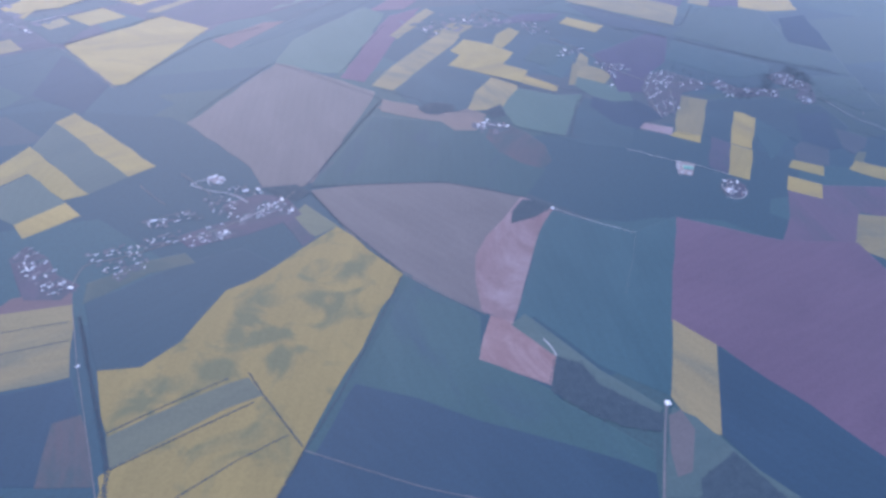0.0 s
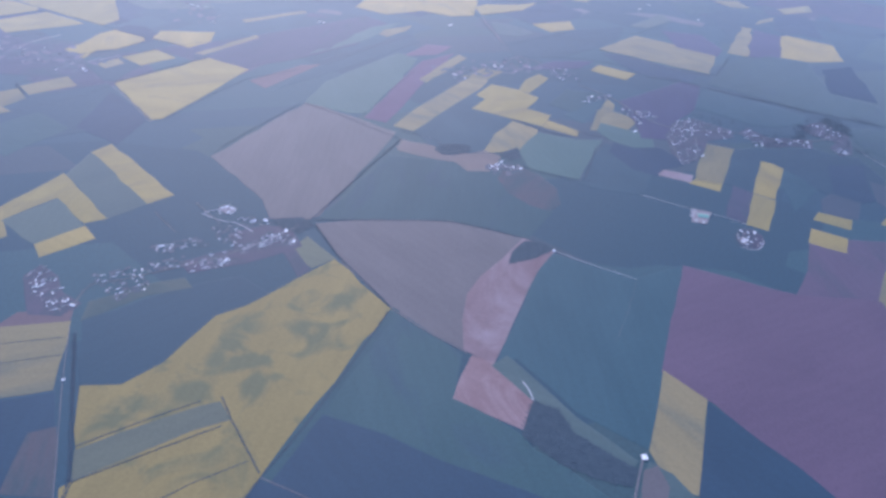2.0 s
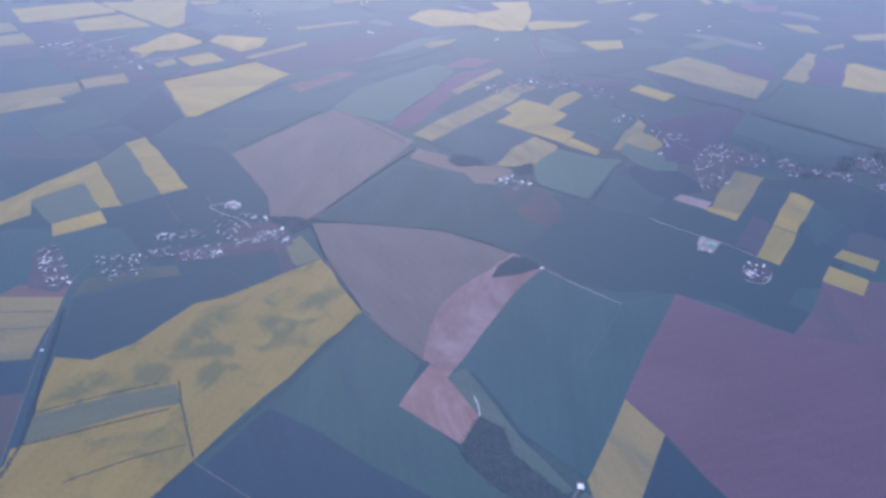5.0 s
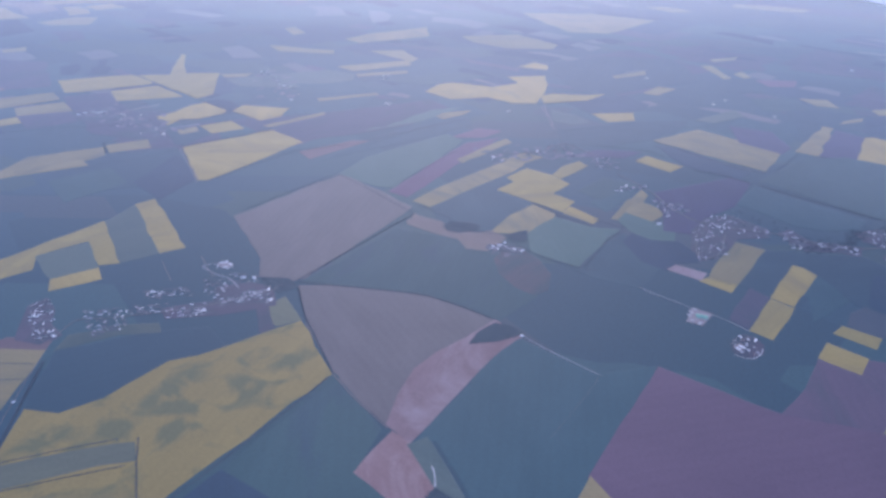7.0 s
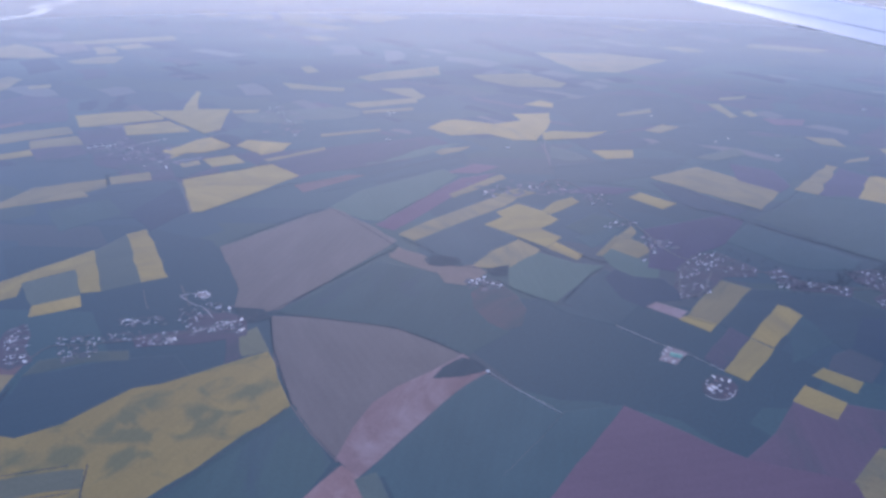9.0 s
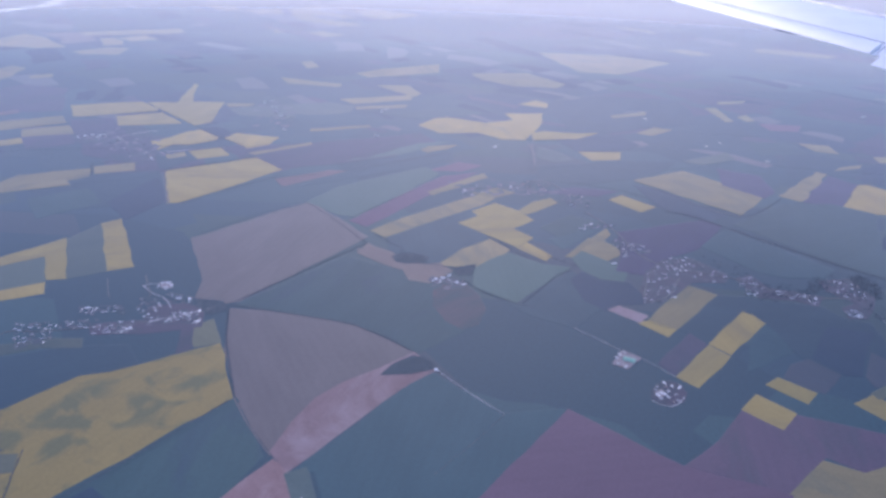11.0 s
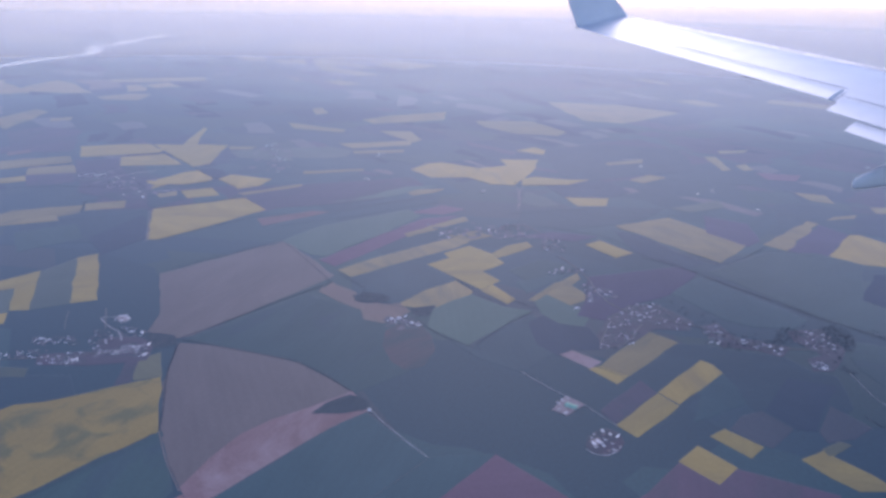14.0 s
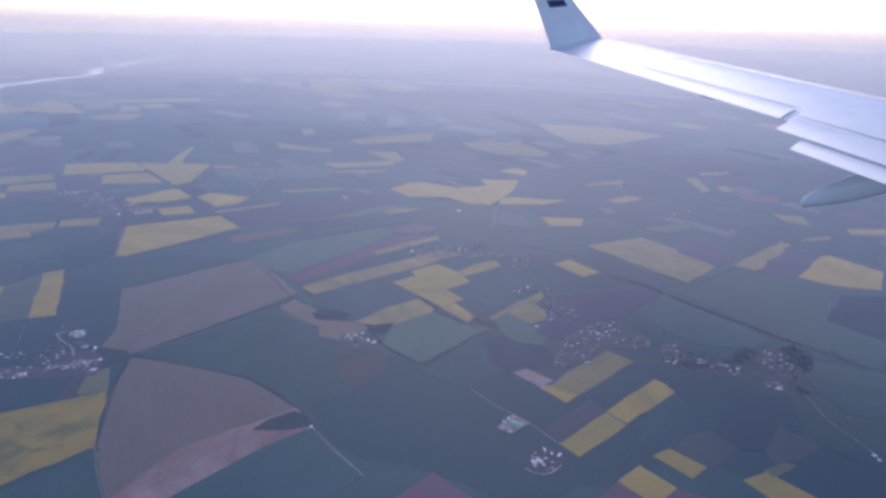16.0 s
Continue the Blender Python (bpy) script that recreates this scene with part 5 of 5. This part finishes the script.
def section(back, front, thick, up, lift=0.0):
    """A closed aerofoil outline from the trailing edge over the top to the leading edge and back below."""
    chord = front - back
    shape = ((0.0, 0.02), (0.3, 0.42), (0.65, 0.60), (0.92, 0.42), (1.0, 0.0), (0.9, -0.28), (0.65, -0.38), (0.3, -0.3), (0.0, -0.02))
    return [back + chord * f + up * (thick * h + lift) for f, h in shape]


def lofted(rings):
    bm = bmesh.new()
    rows = [[bm.verts.new(p) for p in ring] for ring in rings]
    n = len(rows[0])
    for a, b in zip(rows, rows[1:]):
        for k in range(n):
            bm.faces.new((a[k], b[k], b[(k + 1) % n], a[(k + 1) % n]))
    bm.faces.new(rows[0])
    bm.faces.new(rows[-1][::-1])
    bmesh.ops.recalc_face_normals(bm, faces=bm.faces)
    for f in bm.faces:
        f.smooth = len(f.verts) == 4
    for e in bm.edges:
        e.smooth = len(e.link_faces) == 2 and e.calc_face_angle() < radians(32)
    return bm


def wing_at(f, c):
    """The place at f of the way from tip to root and c of the chord, on the wing's middle plane."""
    back, front = TIP_BACK.lerp(ROOT_BACK, f), TIP_FRONT.lerp(ROOT_FRONT, f)
    return back.lerp(front, c)


def on_wing(f, c):
    """The same place on the upper skin."""
    thick = 0.06 * (wing_at(f, 1) - wing_at(f, 0)).length
    h = np.interp(c, (0, 0.3, 0.65, 0.92, 1.0), (0.02, 0.42, 0.60, 0.42, 0.0))
    return wing_at(f, c) + WING_UP * thick * float(h)


def strip(ring, depth):
    """A thin plate over a ring of places, raised along the wing's up."""
    bm = bmesh.new()
    top = [bm.verts.new(p + WING_UP * depth) for p in ring]
    low = [bm.verts.new(p - WING_UP * depth) for p in ring]
    n = len(ring)
    bm.faces.new(top)
    bm.faces.new(low[::-1])
    for k in range(n):
        bm.faces.new((top[k], low[k], low[(k + 1) % n], top[(k + 1) % n]))
    bmesh.ops.recalc_face_normals(bm, faces=bm.faces)
    return bm


def seam(f0, c0, f1, c1, width):
    """A dark seam on the upper skin between two places."""
    pts = [(f0 + (f1 - f0) * k / 12, c0 + (c1 - c0) * k / 12) for k in range(13)]
    near = [on_wing(f, c) for f, c in pts]
    far = [p + (wing_at(f, 1) - wing_at(f, 0)).normalized() * width if abs(f1 - f0) > 0.02 else p + (ROOT_BACK - TIP_BACK).normalized() * width for p, (f, c) in zip(near, pts)]
    return strip(near + far[::-1], 0.12)


def aircraft_wing():
    wing = new("aircraft_wing")
    tagged(wing, "white airliner wing with an upturned winglet above hazy farmland", "wing")
    steps = [0.0, 0.04, 0.1, 0.25, 0.5, 0.75, 1.0]
    rings = []
    for f in steps:
        back, front = wing_at(f, 0), wing_at(f, 1)
        rings.append(section(back, front, 0.06 * (front - back).length, WING_UP))
    part("wing_panel", lofted(rings), PAINT, wing)
    # the winglet rises from the tip in a bend
    base_back, base_front = wing_at(0.0, 0), wing_at(0.0, 1)
    lean_up = (TOP_BACK - base_back).normalized()
    rings = []
    for f in (0.0, 0.03, 0.08, 0.16, 0.3, 0.6, 0.97, 1.0):
        bend = 1 - (1 - min(1.0, f / 0.16)) ** 2
        back, front = base_back.lerp(TOP_BACK, f), base_front.lerp(TOP_FRONT, f)
        chord = (front - back)
        across = chord.cross(lean_up).normalized()
        up = WING_UP.lerp(across if across.dot(ROOT_BACK - TIP_BACK) < 0 else -across, bend).normalized()
        rings.append(section(back, front, max(0.05, 0.08 * chord.length), up))
    winglet = part("winglet", lofted(rings), PAINT, wing, "tall white swept winglet")
    side = (TOP_FRONT - TOP_BACK).cross(TOP_BACK - base_back).normalized()
    eye_side = side if side.dot(Vector((125, 28, 120)) - base_back) > 0 else -side
    for k in range(7):
        f0, f1 = 0.93 - k * 0.085, 0.93 - k * 0.085 - 0.062
        ring = []
        for f, c in ((f0, 0.30), (f0, 0.72), (f1, 0.72), (f1, 0.30)):
            ring.append(base_back.lerp(TOP_BACK, f).lerp(base_front.lerp(TOP_FRONT, f), c))
        bm = bmesh.new()
        lift = eye_side * (0.05 * (ring[1] - ring[0]).length / 0.42 + 0.1)
        outer, inner = [bm.verts.new(p + lift) for p in ring], [bm.verts.new(p) for p in ring]
        bm.faces.new(outer)
        for i in range(4):
            bm.faces.new((outer[i], inner[i], inner[(i + 1) % 4], outer[(i + 1) % 4]))
        bmesh.ops.recalc_face_normals(bm, faces=bm.faces)
        part("marking", bm, LETTER, winglet, "dark blue marking bar")
    # trailing edge: aileron, flap and its vane, each a little proud or apart
    chord = lambda f: (wing_at(f, 1) - wing_at(f, 0)).length
    part("aileron", lofted([section(wing_at(f, -0.03), wing_at(f, 0.24), 0.03 * chord(f), WING_UP, 0.01 * chord(f)) for f in (0.337, 0.52, 0.728)]), PAINT, wing)
    part("flap", lofted([section(wing_at(f, -0.20), wing_at(f, 0.10), 0.03 * chord(f), WING_UP, -0.004 * chord(f)) for f in (0.745, 0.85, 1.0)]), PAINT, wing)
    part("flap_vane", lofted([section(wing_at(f, -0.37), wing_at(f, -0.18), 0.03 * chord(f), WING_UP, -0.03 * chord(f)) for f in (0.79, 0.88, 1.0)]), PAINT, wing)
    part("seam", seam(0.337, 0.25, 0.73, 0.26, 0.24), SEAM, wing, "dark grey panel seam")
    part("seam", seam(0.74, 0.12, 1.0, 0.12, 0.3), SEAM, wing, "dark grey panel seam")
    part("seam", seam(0.337, 0.0, 0.337, 0.25, 0.25), SEAM, wing, "dark grey panel seam")
    part("seam", seam(0.735, 0.0, 0.735, 0.2, 0.25), SEAM, wing, "dark grey panel seam")
    part("hinge_bracket", seam(0.565, -0.035, 0.60, -0.03, 0.9), SEAM, wing, "small dark hinge bracket")
    part("leading_edge", lofted([section(wing_at(f, 0.93), wing_at(f, 1.012), 0.05 * chord(f), WING_UP) for f in (0.02, 0.3, 0.6, 1.0)]), METAL, wing, "bare metal leading edge")
    # flap track fairing, a canoe that hangs below the trailing edge
    way = CANOE_NOSE - CANOE_TAIL
    sidew = way.cross(WING_UP).normalized()
    rings = []
    for f, r in ((0.0, 0.2), (0.015, 0.38), (0.06, 0.5), (0.2, 0.74), (0.45, 1.0), (0.8, 1.0), (1.0, 0.7)):
        rad = 4.6 * r
        rings.append([CANOE_TAIL + way * f + sidew * rad * 0.8 * math.cos(k * math.pi / 5) + WING_UP * rad * math.sin(k * math.pi / 5) for k in range(10)])
    part("flap_fairing", lofted(rings), PAINT, wing, "white canoe-shaped flap fairing")
    # small light at the tip
    bm = bmesh.new()
    bmesh.ops.create_icosphere(bm, subdivisions=2, radius=0.9, matrix=Matrix.Translation(wing_at(0.0, 0.0)) @ Matrix.Diagonal((1.6, 1.0, 0.7, 1)))
    part("tip_light", bm, SEAM, wing, "small dark light housing")
    return wing


aircraft_wing()
